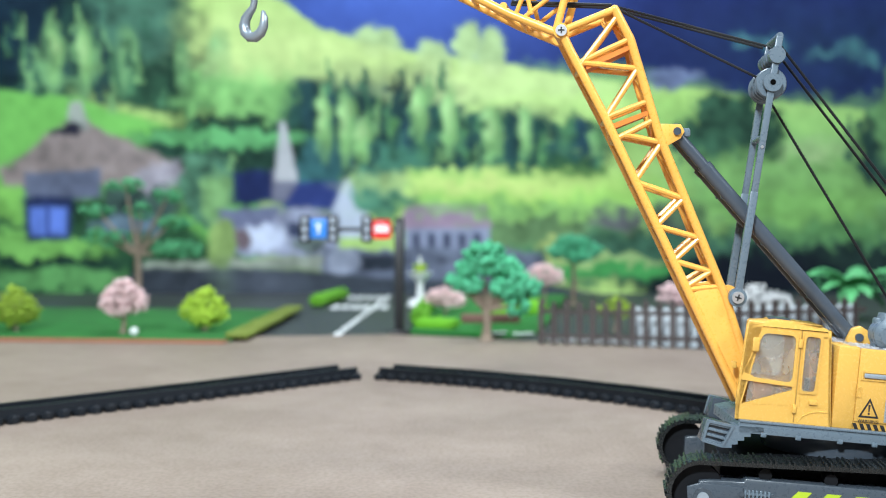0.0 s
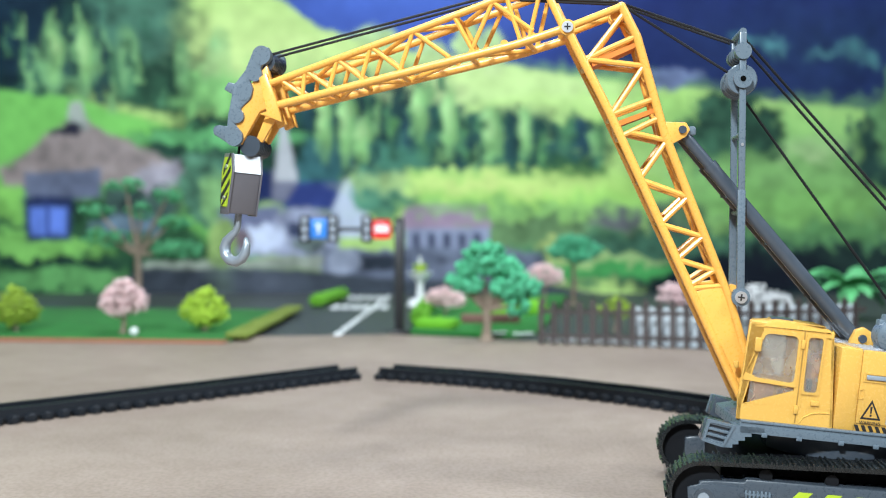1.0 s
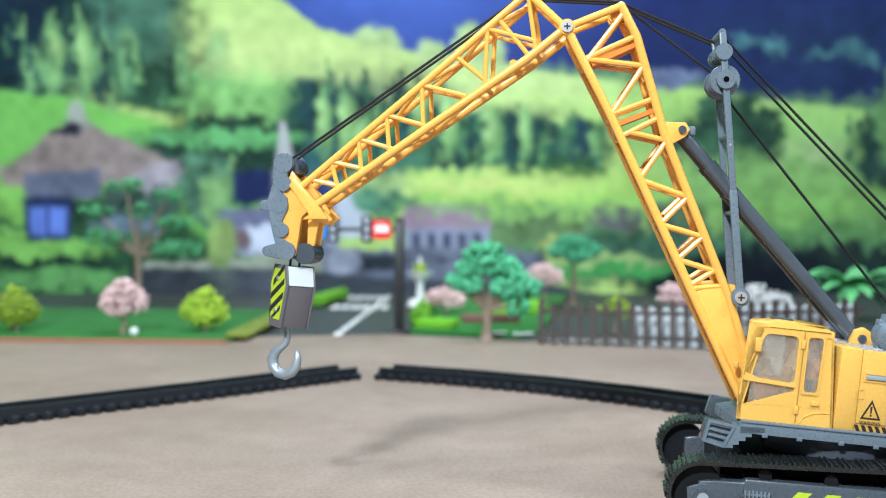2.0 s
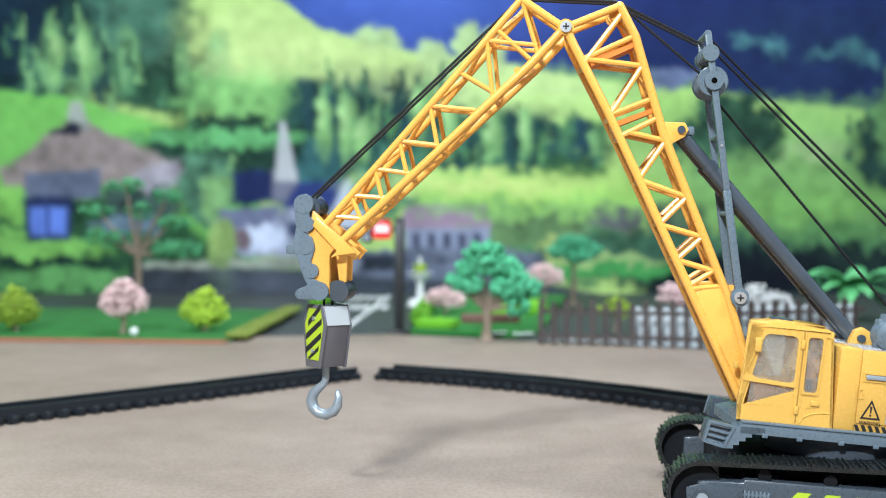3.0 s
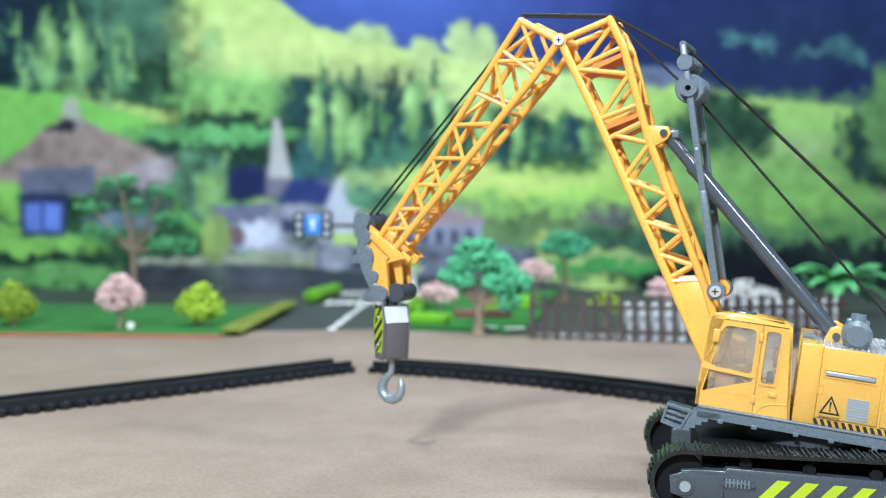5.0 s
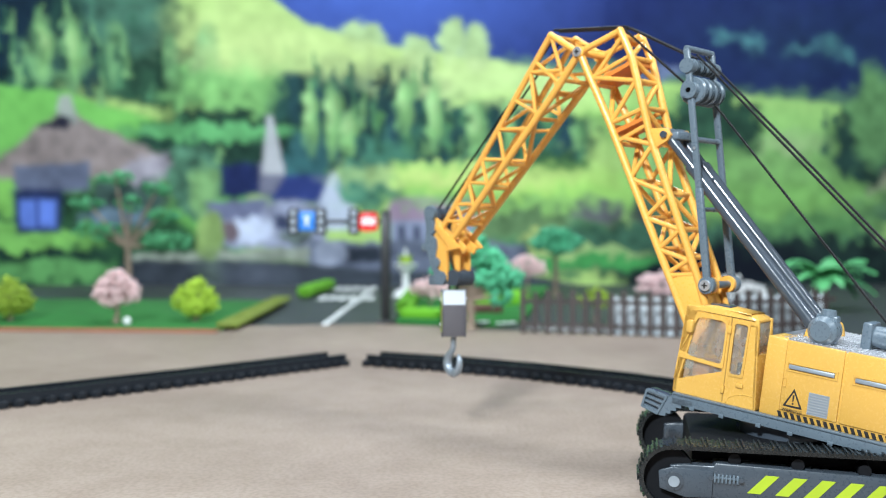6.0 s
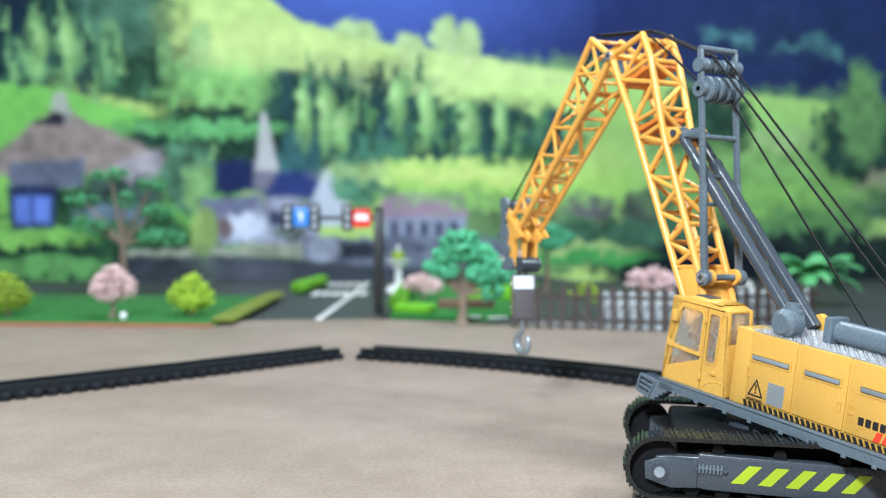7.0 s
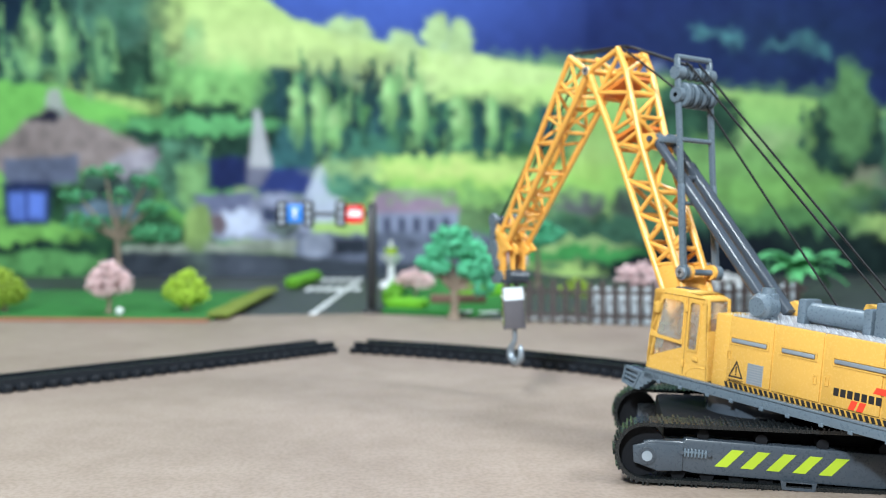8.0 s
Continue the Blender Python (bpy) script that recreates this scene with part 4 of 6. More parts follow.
def build_house(crane):
    """Engine house: yellow side walls with doors, slots and stickers, silver walkway on top."""
    W, zb, zt, xf, xr = 0.0382, 0.0490, 0.0962, 0.0105, -0.1500
    house = part("engine_house", box(B(), xr, xf - 0.012, -W, W - 0.0005, zb, zt - 0.0015, 0.0012), YELLOW, crane, "yellow engine house with sticker markings")
    part("front_post", box(B(), xf - 0.0125, xf, 0.016, W, zb, zt, 0.0012), YELLOW, house)
    part("front_post", box(B(), xf - 0.0125, xf, -W, -0.0185, zb, zt, 0.0012), YELLOW, house)
    seams = (-0.0012, -0.0365, -0.0722, -0.1120)
    for s in (1, -1):
        for a, b in zip((*seams,), (*seams[1:], xr)):
            y = s * W
            part("side_door", box(B(), b + 0.0007, a - 0.0007, y - s * 0.0012, y + s * 0.0004, zb + 0.0050, zt - 0.0005, 0.0006), YELLOW, house)
    slots = ((-0.0048, -0.0318), (-0.0434, -0.0668), (-0.0805, -0.1150))
    for i, (a, b) in enumerate(slots):
        y = W + 0.0004
        part("slot_recess", ring_plate(B(), [(a + 0.0016, 0.0833), (b - 0.0016, 0.0833), (b - 0.0016, 0.0778), (a + 0.0016, 0.0778)],
                                       [(a + 0.0006, 0.0823), (b - 0.0006, 0.0823), (b - 0.0006, 0.0788), (a + 0.0006, 0.0788)], y - 0.0001, y + 0.0005), YELLOW, house)
        part("slot_bar", box(B(), b, a, y - 0.0002, y + 0.0014, 0.0793, 0.0819, 0.0006), STEEL, house, "silver grab bar in a slot")
    for x, z in ((-0.0030, 0.0708), (-0.0680, 0.0672), (-0.0760, 0.0677)):
        y = W + 0.0004
        part("latch", ring_plate(B(), [(x + 0.0014, z + 0.0028), (x - 0.0014, z + 0.0028), (x - 0.0014, z - 0.0028), (x + 0.0014, z - 0.0028)],
                                 [(x + 0.0009, z + 0.0022), (x - 0.0009, z + 0.0022), (x - 0.0009, z - 0.0022), (x + 0.0009, z - 0.0022)], y, y + 0.0005), YELLOW, house)
    # warning triangle and its word
    y = W + 0.0004
    cx, cz = -0.0097, 0.0608
    tri = ring_plate(B(), [(cx, cz + 0.0072), (cx - 0.0058, cz - 0.0040), (cx + 0.0058, cz - 0.0040)],
                     [(cx, cz + 0.0052), (cx - 0.0042, cz - 0.0030), (cx + 0.0042, cz - 0.0030)], y, y + 0.0002)
    prism(tri, [(cx - 0.0006, cz + 0.0034), (cx + 0.0006, cz + 0.0034), (cx + 0.0003, cz - 0.0006), (cx - 0.0003, cz - 0.0006)], y, y + 0.0002)
    prism(tri, [(cx - 0.0005, cz - 0.0012), (cx + 0.0005, cz - 0.0012), (cx + 0.0005, cz - 0.0022), (cx - 0.0005, cz - 0.0022)], y, y + 0.0002)
    part("warning_sticker", tri, INK, house, "black warning triangle sticker", smooth=False)
    me = text_mesh("WARNING", 0.0025)
    me.materials.append(INK)
    word = new("warning_word", me)
    word.parent = house
    word.matrix_basis = Matrix.Translation((cx, y + 0.0002, cz - 0.0068)) @ Matrix.Rotation(math.pi, 4, "Z") @ Matrix.Rotation(math.pi / 2, 4, "X")
    tagged(word, "black warning word")
    # grey louvre sticker
    part("louvre", box(B(), -0.0305, -0.0185, y - 0.0001, y + 0.0003, 0.0550, 0.0680), DULLSILVER, house, "grey louvre sticker")
    bm = B()
    for i in range(8):
        z = 0.0558 + i * 0.0016
        box(bm, -0.0302, -0.0188, y, y + 0.0006, z, z + 0.0008)
    part("louvre_slats", bm, STEEL, house, "pale grey slats")
    # hazard stripes along the foot of the wall
    bm = B()
    for i in range(38):
        x = -0.0010 - i * 0.0039
        prism(bm, [(x, 0.0532), (x - 0.0020, 0.0532), (x - 0.0036, 0.0499), (x - 0.0016, 0.0499)], y - 0.0002, y + 0.0003)
    part("hazard_stripes", bm, INK, house, "row of black slanted hazard stripes", smooth=False)
    # maker's mark as plain shapes
    for i in range(7):
        x = -0.0812 - i * 0.0046
        part("mark_bar", prism(B(), [(x, 0.0652), (x - 0.0034, 0.0652), (x - 0.0034, 0.0606), (x, 0.0606)], y, y + 0.0002), INK, house, "black printed bar", smooth=False)
    bm = B()
    for x, z in ((-0.0935, 0.0600), (-0.0990, 0.0600)):
        prism(bm, [(x, z), (x - 0.0040, z), (x - 0.0020, z - 0.0055), (x + 0.0020, z - 0.0055)], y, y + 0.0002)
    prism(bm, [(-0.1085, 0.0705), (-0.1180, 0.0705), (-0.1160, 0.0668), (-0.1065, 0.0668)], y, y + 0.0002)
    part("mark_slashes", bm, RED, house, "red printed slashes", smooth=False)
    # silver chequered walkway
    bm = box(B(), xr + 0.002, xf - 0.001, -W + 0.001, W - 0.0016, zt - 0.0018, zt - 0.0002)
    part("walkway", bm, SILVER, house, "silver chequered walkway")
    bm = B()
    for i in range(48):
        for j in range(20):
            x, yy = xr + 0.006 + i * 0.0031, -W + 0.004 + j * 0.0036
            a = math.pi / 4 if (i + j) % 2 else -math.pi / 4
            m = Matrix.Translation((x, yy, zt - 0.0002)) @ Matrix.Rotation(a, 4, "Z")
            box(bm, -0.0011, 0.0011, -0.0004, 0.0004, 0, 0.0007, 0, m)
    part("tread_pattern", bm, SILVER, house, "raised silver tread marks", smooth=False)
    # ram foot lugs
    for yy in (0.0140, -0.0140):
        bm = prism(B(), [(-0.0020, 0.0945), (-0.0165, 0.0945), (-0.0160, 0.0990), (-0.0140, 0.1042), (-0.0095, 0.1065), (-0.0050, 0.1045), (-0.0028, 0.0990)], yy - 0.0022, yy + 0.0022, 0.0007)
        lug = part("ram_lug", bm, YELLOW, house)
        screw(house, -0.0088, yy + math.copysign(0.0022, yy), 0.0998, 0.0024, 1 if yy > 0 else -1, DARKGREY)
    # slewing motor with its round cap, winch drum and posts
    motor = rod(B(), (-0.0190, 0.0240, 0.1040), (-0.0190, 0.0335, 0.1040), 0.0086, 24)
    rod(motor, (-0.0190, 0.0335, 0.1040), (-0.0190, 0.0366, 0.1040), 0.0086, 24, 0.0060)
    box(motor, -0.0255, -0.0125, 0.0225, 0.0290, 0.0955, 0.1130, 0.0012)
    rod(motor, (-0.0190, 0.0260, 0.1115), (-0.0190, 0.0260, 0.1160), 0.0050, 18, 0.0042)
    part("motor", motor, GREY, house, "blue-grey motor with a round cap")
    drum = rod(B(), (-0.0400, 0.0120, 0.1035), (-0.0880, 0.0120, 0.1035), 0.0066, 24)
    for x in (-0.0400, -0.0860):
        box(drum, x - 0.0030, x + 0.0030, 0.0040, 0.0205, 0.0955, 0.1118, 0.0014)
    part("winch_housing", drum, GREY, house, "blue-grey winch housing")
    part("rear_post", box(B(), -0.1010, -0.0905, 0.0040, 0.0200, 0.0950, 0.1165, 0.0012), GREY, house, "blue-grey upright post")
    part("rear_lug", prism(B(), [(-0.0560, 0.0950), (-0.0850, 0.0950), (-0.0850, 0.1115), (-0.0620, 0.1115)], -0.0200, -0.0120, 0.0008), YELLOW, house)
    part("rear_lug", prism(B(), [(-0.0560, 0.0950), (-0.0850, 0.0950), (-0.0850, 0.1115), (-0.0620, 0.1115)], -0.0320, -0.0240, 0.0008), YELLOW, house)
    # deck under cab and house
    deck = slab(B(), [(0.0645, 0.0440), (0.0645, -0.0100), (0.0350, -0.0440), (-0.1500, -0.0440), (-0.1500, 0.0440)], 0.0430, 0.0490, 0.0007)
    part("deck", deck, GREY, crane, "blue-grey deck with walkway edge")
    for s in (1, -1):
        bm = B()
        for i in range(9):
            x = (0.050 if s > 0 else 0.028) - i * 0.0215 + (0.002 if i % 2 else 0)
            box(bm, x - 0.0016, x + 0.0016, s * 0.0436, s * 0.0446, 0.0415, 0.0440, 0.0003)
        part("deck_brackets", bm, GREY, house)
        part("deck_lip", box(B(), -0.150, 0.0640 if s > 0 else 0.0330, s * 0.0405, s * 0.0446, 0.0488, 0.0502, 0.0004), GREY, house)
    part("slew_ring", rod(B(), (0, 0, 0.030), (0, 0, 0.043), 0.038, 40), DARKGREY, crane, "dark round slewing ring")
    part("boom_seat", box(B(), 0.0120, 0.0450, -0.0180, 0.0125, 0.0490, 0.0560, 0.0010), YELLOW, crane)
    for s in (1, -1):
        part("boom_bracket", prism(B(), [(0.0480, 0.0500), (0.0240, 0.0500), (0.0400, 0.0890), (0.0480, 0.0920), (0.0530, 0.0840)], s * 0.0090 - 0.0013, s * 0.0090 + 0.0013, 0.0006), YELLOW, crane)


def build_step(crane):
    """Sloping access step ahead of the deck: a rim round four slats, with a notched wedge behind it."""
    tl, tr, br, bl = (Vector(c) for c in ((0.0800, 0.0566), (0.0655, 0.0532), (0.0722, 0.0414), (0.0836, 0.0452)))
    mid = (tl + tr + br + bl) / 4
    inner = [tuple(mid + (c - mid) * 0.80) for c in (tl, tr, br, bl)]
    for side in (1, -1):
        y = side * 0.0440
        a, b = sorted((y, y - side * 0.0100))
        step = part("step", prism(B(), [tuple(mid + (c - mid) * 0.97) for c in (tl, tr, br, bl)], *sorted((y - side * 0.0015, y - side * 0.0110)), 0.0004), DARKGREY, crane, "grey ribbed access step")
        part("step_rim", ring_plate(B(), rounded([tuple(c) for c in (tl, tr, br, bl)], 0.0008, 2), rounded(inner, 0.0006, 2), *sorted((y - side * 0.0020, y + side * 0.0008))), GREY, step)
        for i in range(4):
            u, v = (i + 0.25) / 4, (i + 0.75) / 4
            l0, l1, r0, r1 = tl.lerp(bl, u), tl.lerp(bl, v), tr.lerp(br, u), tr.lerp(br, v)
            quad = [tuple(l0.lerp(r0, 0.08)), tuple(l0.lerp(r0, 0.92)), tuple(l1.lerp(r1, 0.92)), tuple(l1.lerp(r1, 0.08))]
            part("step_rib", prism(B(), quad, *sorted((y - side * 0.0020, y + side * 0.0002)), 0.0003), GREY, step)
        notched = [(0.0655, 0.0532), (0.0500, 0.0518), (0.0500, 0.0490), (0.0570, 0.0490), (0.0570, 0.0470), (0.0605, 0.0470), (0.0605, 0.0450), (0.0640, 0.0450), (0.0640, 0.0430), (0.0672, 0.0430), (0.0672, 0.0412), (0.0722, 0.0414)]
        part("step_wedge", prism(B(), notched, a, b), GREY, step)
        if side < 0:
            # the far one sits further back along the deck
            for ob in (step, *step.children):
                ob.data.transform(Matrix.Translation((-0.022, 0, -0.002)))


def stadium(length, r, n=14):
    """Points round a track's path: straight top and bottom, round ends."""
    pts = []
    h = length / 2 - r
    for k in range(n + 1):
        a = math.pi / 2 - math.pi * k / n
        pts.append((h + r * math.cos(a), r + r * math.sin(a)))
    for k in range(n + 1):
        a = -math.pi / 2 - math.pi * k / n
        pts.append((-h + r * math.cos(a), r + r * math.sin(a)))
    return pts


def along(pts, step):
    """Even places and directions along a closed line."""
    out, left = [], 0.0
    for a, b in zip(pts, pts[1:] + pts[:1]):
        d = math.hypot(b[0] - a[0], b[1] - a[1])
        while left < d:
            f = left / d
            out.append((a[0] + f * (b[0] - a[0]), a[1] + f * (b[1] - a[1]), math.atan2(b[1] - a[1], b[0] - a[0])))
            left += step
        left -= d
    return out


def build_track(crane, side):
    """One crawler: rubber belt with ribs, side frame with stripes, bolts, rollers."""
    length, r, yc, wid = 0.196, 0.0175, side * 0.0615, 0.021
    track = part("track_frame", prism(B(), [(0.0790, 0.0235), (0.0720, 0.0245), (0.0560, 0.0250), (0.0550, 0.0268), (-0.0700, 0.0268), (-0.0790, 0.0235), (-0.0790, 0.0110), (-0.0550, 0.0070), (0.0500, 0.0070), (0.0790, 0.0110)],
                                      yc - 0.0075, yc + 0.0075, 0.0008), FRAMEGREY, crane, "grey crawler frame with a black rubber belt")
    belt = B()
    outer, inner = stadium(length, r), stadium(length - 0.0044, r - 0.0022)
    inner = [(x, z + 0.0022) for x, z in inner]
    ring_plate(belt, outer, inner, yc - wid / 2, yc + wid / 2)
    part("belt", belt, RUBBER, track, "black ribbed rubber belt")
    ribs = B()
    # grip ribs in pairs, with low cross ridges between them
    for x, z, a in along(outer, 0.0092):
        m = Matrix.Translation((x, yc, z)) @ Matrix.Rotation(-a, 4, "Y")
        for e in (-0.0013, 0.0013):
            box(ribs, e - 0.0005, e + 0.0005, -wid / 2 - 0.0006, wid / 2 + 0.0006, -0.0014, 0.0014, 0.0, m)
        box(ribs, 0.0040, 0.0052, -wid / 2 + 0.0005, wid / 2 - 0.0005, -0.0006, 0.0005, 0.0, m)
    part("belt_ribs", ribs, RUBBER, track, "black rubber grip ribs", smooth=False)
    # idlers fill the belt loop, blacked for the shade inside it
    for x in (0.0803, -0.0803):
        part("idler", rod(B(), (x, yc - 0.0040, r), (x, yc + 0.0040, r), r - 0.0024, 28), SHADEBLACK, track)
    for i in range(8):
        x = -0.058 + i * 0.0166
        part("roller", rod(B(), (x, yc - 0.0052, 0.0062), (x, yc + 0.0052, 0.0062), 0.0042, 16), SHADEBLACK, track)
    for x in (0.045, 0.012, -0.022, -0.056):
        part("top_roller", rod(B(), (x, yc - 0.0052, 0.0290), (x, yc + 0.0052, 0.0290), 0.0034, 16), SHADEBLACK, track)
    y = yc + side * 0.0075
    # axle plate with its bolt
    plate = prism(B(), [(0.0850, 0.0205), (0.0780, 0.0230), (0.0560, 0.0225), (0.0560, 0.0080), (0.0700, 0.0070), (0.0840, 0.0110)], min(y, y + side * 0.0016), max(y, y + side * 0.0016), 0.0005)
    part("axle_plate", plate, FRAMEGREY, track)
    part("axle_boss", rod(B(), (0.0765, y, 0.0155), (0.0765, y + side * 0.0026, 0.0155), 0.0050, 22), FRAMEGREY, track)
    part("axle_bolt", rod(B(), (0.0765, y, 0.0155), (0.0765, y + side * 0.0036, 0.0155), 0.0030, 20), STEEL, track, "steel axle bolt")
    grip = B()
    box(grip, 0.0410, 0.0570, min(y, y + side * 0.0012), max(y, y + side * 0.0012), 0.0185, 0.0198, 0.0003)
    for i in range(7):
        x = 0.0425 + i * 0.0020
        box(grip, x, x + 0.0011, min(y, y + side * 0.0018), max(y, y + side * 0.0018), 0.0165, 0.0212, 0.0003)
    part("grip_block", grip, GREY, track, "grey ribbed grip block")
    for x in (0.0412, 0.0568):
        part("grip_screw", rod(B(), (x, y, 0.0190), (x, y + side * 0.0024, 0.0190), 0.0013, 14), FRAMEGREY, track)
    for i in range(5):
        x = 0.0285 - i * 0.0145
        st = prism(B(), [(x, 0.0225), (x - 0.0070, 0.0225), (x + 0.0023, 0.0122), (x + 0.0093, 0.0122)], min(y, y + side * 0.0003), max(y, y + side * 0.0003))
        part("lime_stripe", st, LIME, track, "lime green slanted stripe", smooth=False)
    part("foot_step", ring_plate(B(), [(0.0010, 0.0078), (-0.0190, 0.0078), (-0.0180, 0.0030), (0.0000, 0.0030)], [(-0.0020, 0.0072), (-0.0165, 0.0072), (-0.0165, 0.0045), (-0.0020, 0.0045)],
                                 min(y, y + side * 0.0040), max(y, y + side * 0.0040)), FRAMEGREY, track)
    return track


def build_hook_block(crane):
    """Built about the sheave axle from which it hangs; its plain faces look along y."""
    blk = part("hook_block", prism(B(), [(-0.0070, -0.0085), (0.0070, -0.0085), (0.0108, -0.0200), (0.0070, -0.0460), (-0.0070, -0.0460), (-0.0108, -0.0200)], -0.0082, 0.0082, 0.0007), BLOCKGREY, crane,
               "grey pulley block with silver top and striped sides")
    for s in (1, -1):
        part("side_frame", prism(B(), [(-0.0078, -0.0080), (0.0078, -0.0080), (0.0116, -0.0200), (0.0076, -0.0468), (-0.0076, -0.0468), (-0.0116, -0.0200)], s * 0.0082, s * 0.0092, 0.0004), BLOCKGREY, blk)
        st = prism(B(), [(-0.0058, -0.0105), (0.0058, -0.0105), (0.0092, -0.0205), (0.0056, -0.0420), (-0.0056, -0.0420), (-0.0092, -0.0205)], s * 0.0092, s * 0.0095)
        part("lime_sticker", st, LIME, blk, "lime sticker with black bars", smooth=False)
        bm = B()
        for i in range(4):
            z = -0.0135 - i * 0.0085
            w = 0.0058 if i in (0, 3) else 0.0076
            prism(bm, [(-w, z - 0.0045), (-w, z - 0.0085), (w, z + 0.0025), (w, z + 0.0062)] if i < 3 else [(-0.0050, z - 0.0022), (-0.0035, z - 0.0030), (0.0052, z + 0.0030), (0.0056, z + 0.0062)], s * 0.0095, s * 0.0097)
        part("sticker_bars", bm, INK, blk, "black slanted bars", smooth=False)
        for z in (-0.0165, -0.0365):
            part("rivet", rod(B(), (0, s * 0.0094, z), (0, s * 0.0104, z), 0.0013, 12), SILVER, blk)
    # sloping silver shoulders on the two narrow faces
    for s in (1, -1):
        bm = prism(B(), [(s * 0.0073, -0.0086), (s * 0.0111, -0.0200), (s * 0.0114, -0.0200), (s * 0.0077, -0.0086)], -0.0080, 0.0080)
        part("silver_label", bm, DULLSILVER, blk, "bare silver shoulder plate", smooth=False)
    for y in (-0.0030, 0.0030):
        part("hoist_cord", rod(B(), (0, y, 0.0), (0, y, -0.0100), 0.0008, 6), ROPE, blk, "black cord")
    # steel hook
    bm = B()
    pts = [(0.0000, -0.0450), (0.0000, -0.0540), (0.0008, -0.0570), (0.0036, -0.0598), (0.0062, -0.0628), (0.0072, -0.0668), (0.0062, -0.0708), (0.0032, -0.0736), (-0.0008, -0.0742),
           (-0.0046, -0.0722), (-0.0068, -0.0686), (-0.0072, -0.0640), (-0.0064, -0.0604)]
    rad = [0.0021, 0.0021, 0.0022, 0.0026, 0.0031, 0.0034, 0.0034, 0.0033, 0.0033, 0.0031, 0.0028, 0.0023, 0.0013]
    pts = [(x * 1.22, z if z > -0.0540 else -0.0540 + (z + 0.0540) * 1.12) for x, z in pts]
    sweep(bm, [(0, -x, z) for x, z in pts], rad, 14)
    bm.transform(Matrix.Rotation(radians(-62), 4, "Z"))
    part("hook", bm, STEEL, blk, "open steel crane hook")
    for ob in (blk, *blk.children):
        ob.data.transform(Matrix.Diagonal((1, 1, 0.94, 1)))
    return blk


def sweep(bm, path, radii, seg=12):
    """A round bar along a bent line in the y-z plane, with rounded end."""
    rings = []
    n = len(path)
    for k, (p, r) in enumerate(zip(path, radii)):
        d = (Vector(path[min(k + 1, n - 1)]) - Vector(path[max(k - 1, 0)])).normalized()
        side = Vector((1, 0, 0))
        up = d.cross(side)
        rings.append([bm.verts.new(Vector(p) + (side * math.cos(2 * math.pi * i / seg) + up * math.sin(2 * math.pi * i / seg)) * r) for i in range(seg)])
    for a, b in zip(rings, rings[1:]):
        for i in range(seg):
            j = (i + 1) % seg
            bm.faces.new((a[i], a[j], b[j], b[i]))
    bm.faces.new(rings[0])
    tip = bm.verts.new(Vector(path[-1]) + (Vector(path[-1]) - Vector(path[-2])).normalized() * radii[-1])
    for i in range(seg):
        bm.faces.new((rings[-1][i], rings[-1][(i + 1) % seg], tip))
    return bm


def twisted_cord(bm, length, r=0.00085, step=0.0022):
    """Cord along +x from the origin, as a chain of slanted strands."""
    n = int(length / step)
    for k in range(n):
        x = k * step
        rod(bm, (x - 0.0004, 0, -0.0002), (x + step + 0.0004, 0, 0.0002), r, 6, r * 0.7)
    return bm


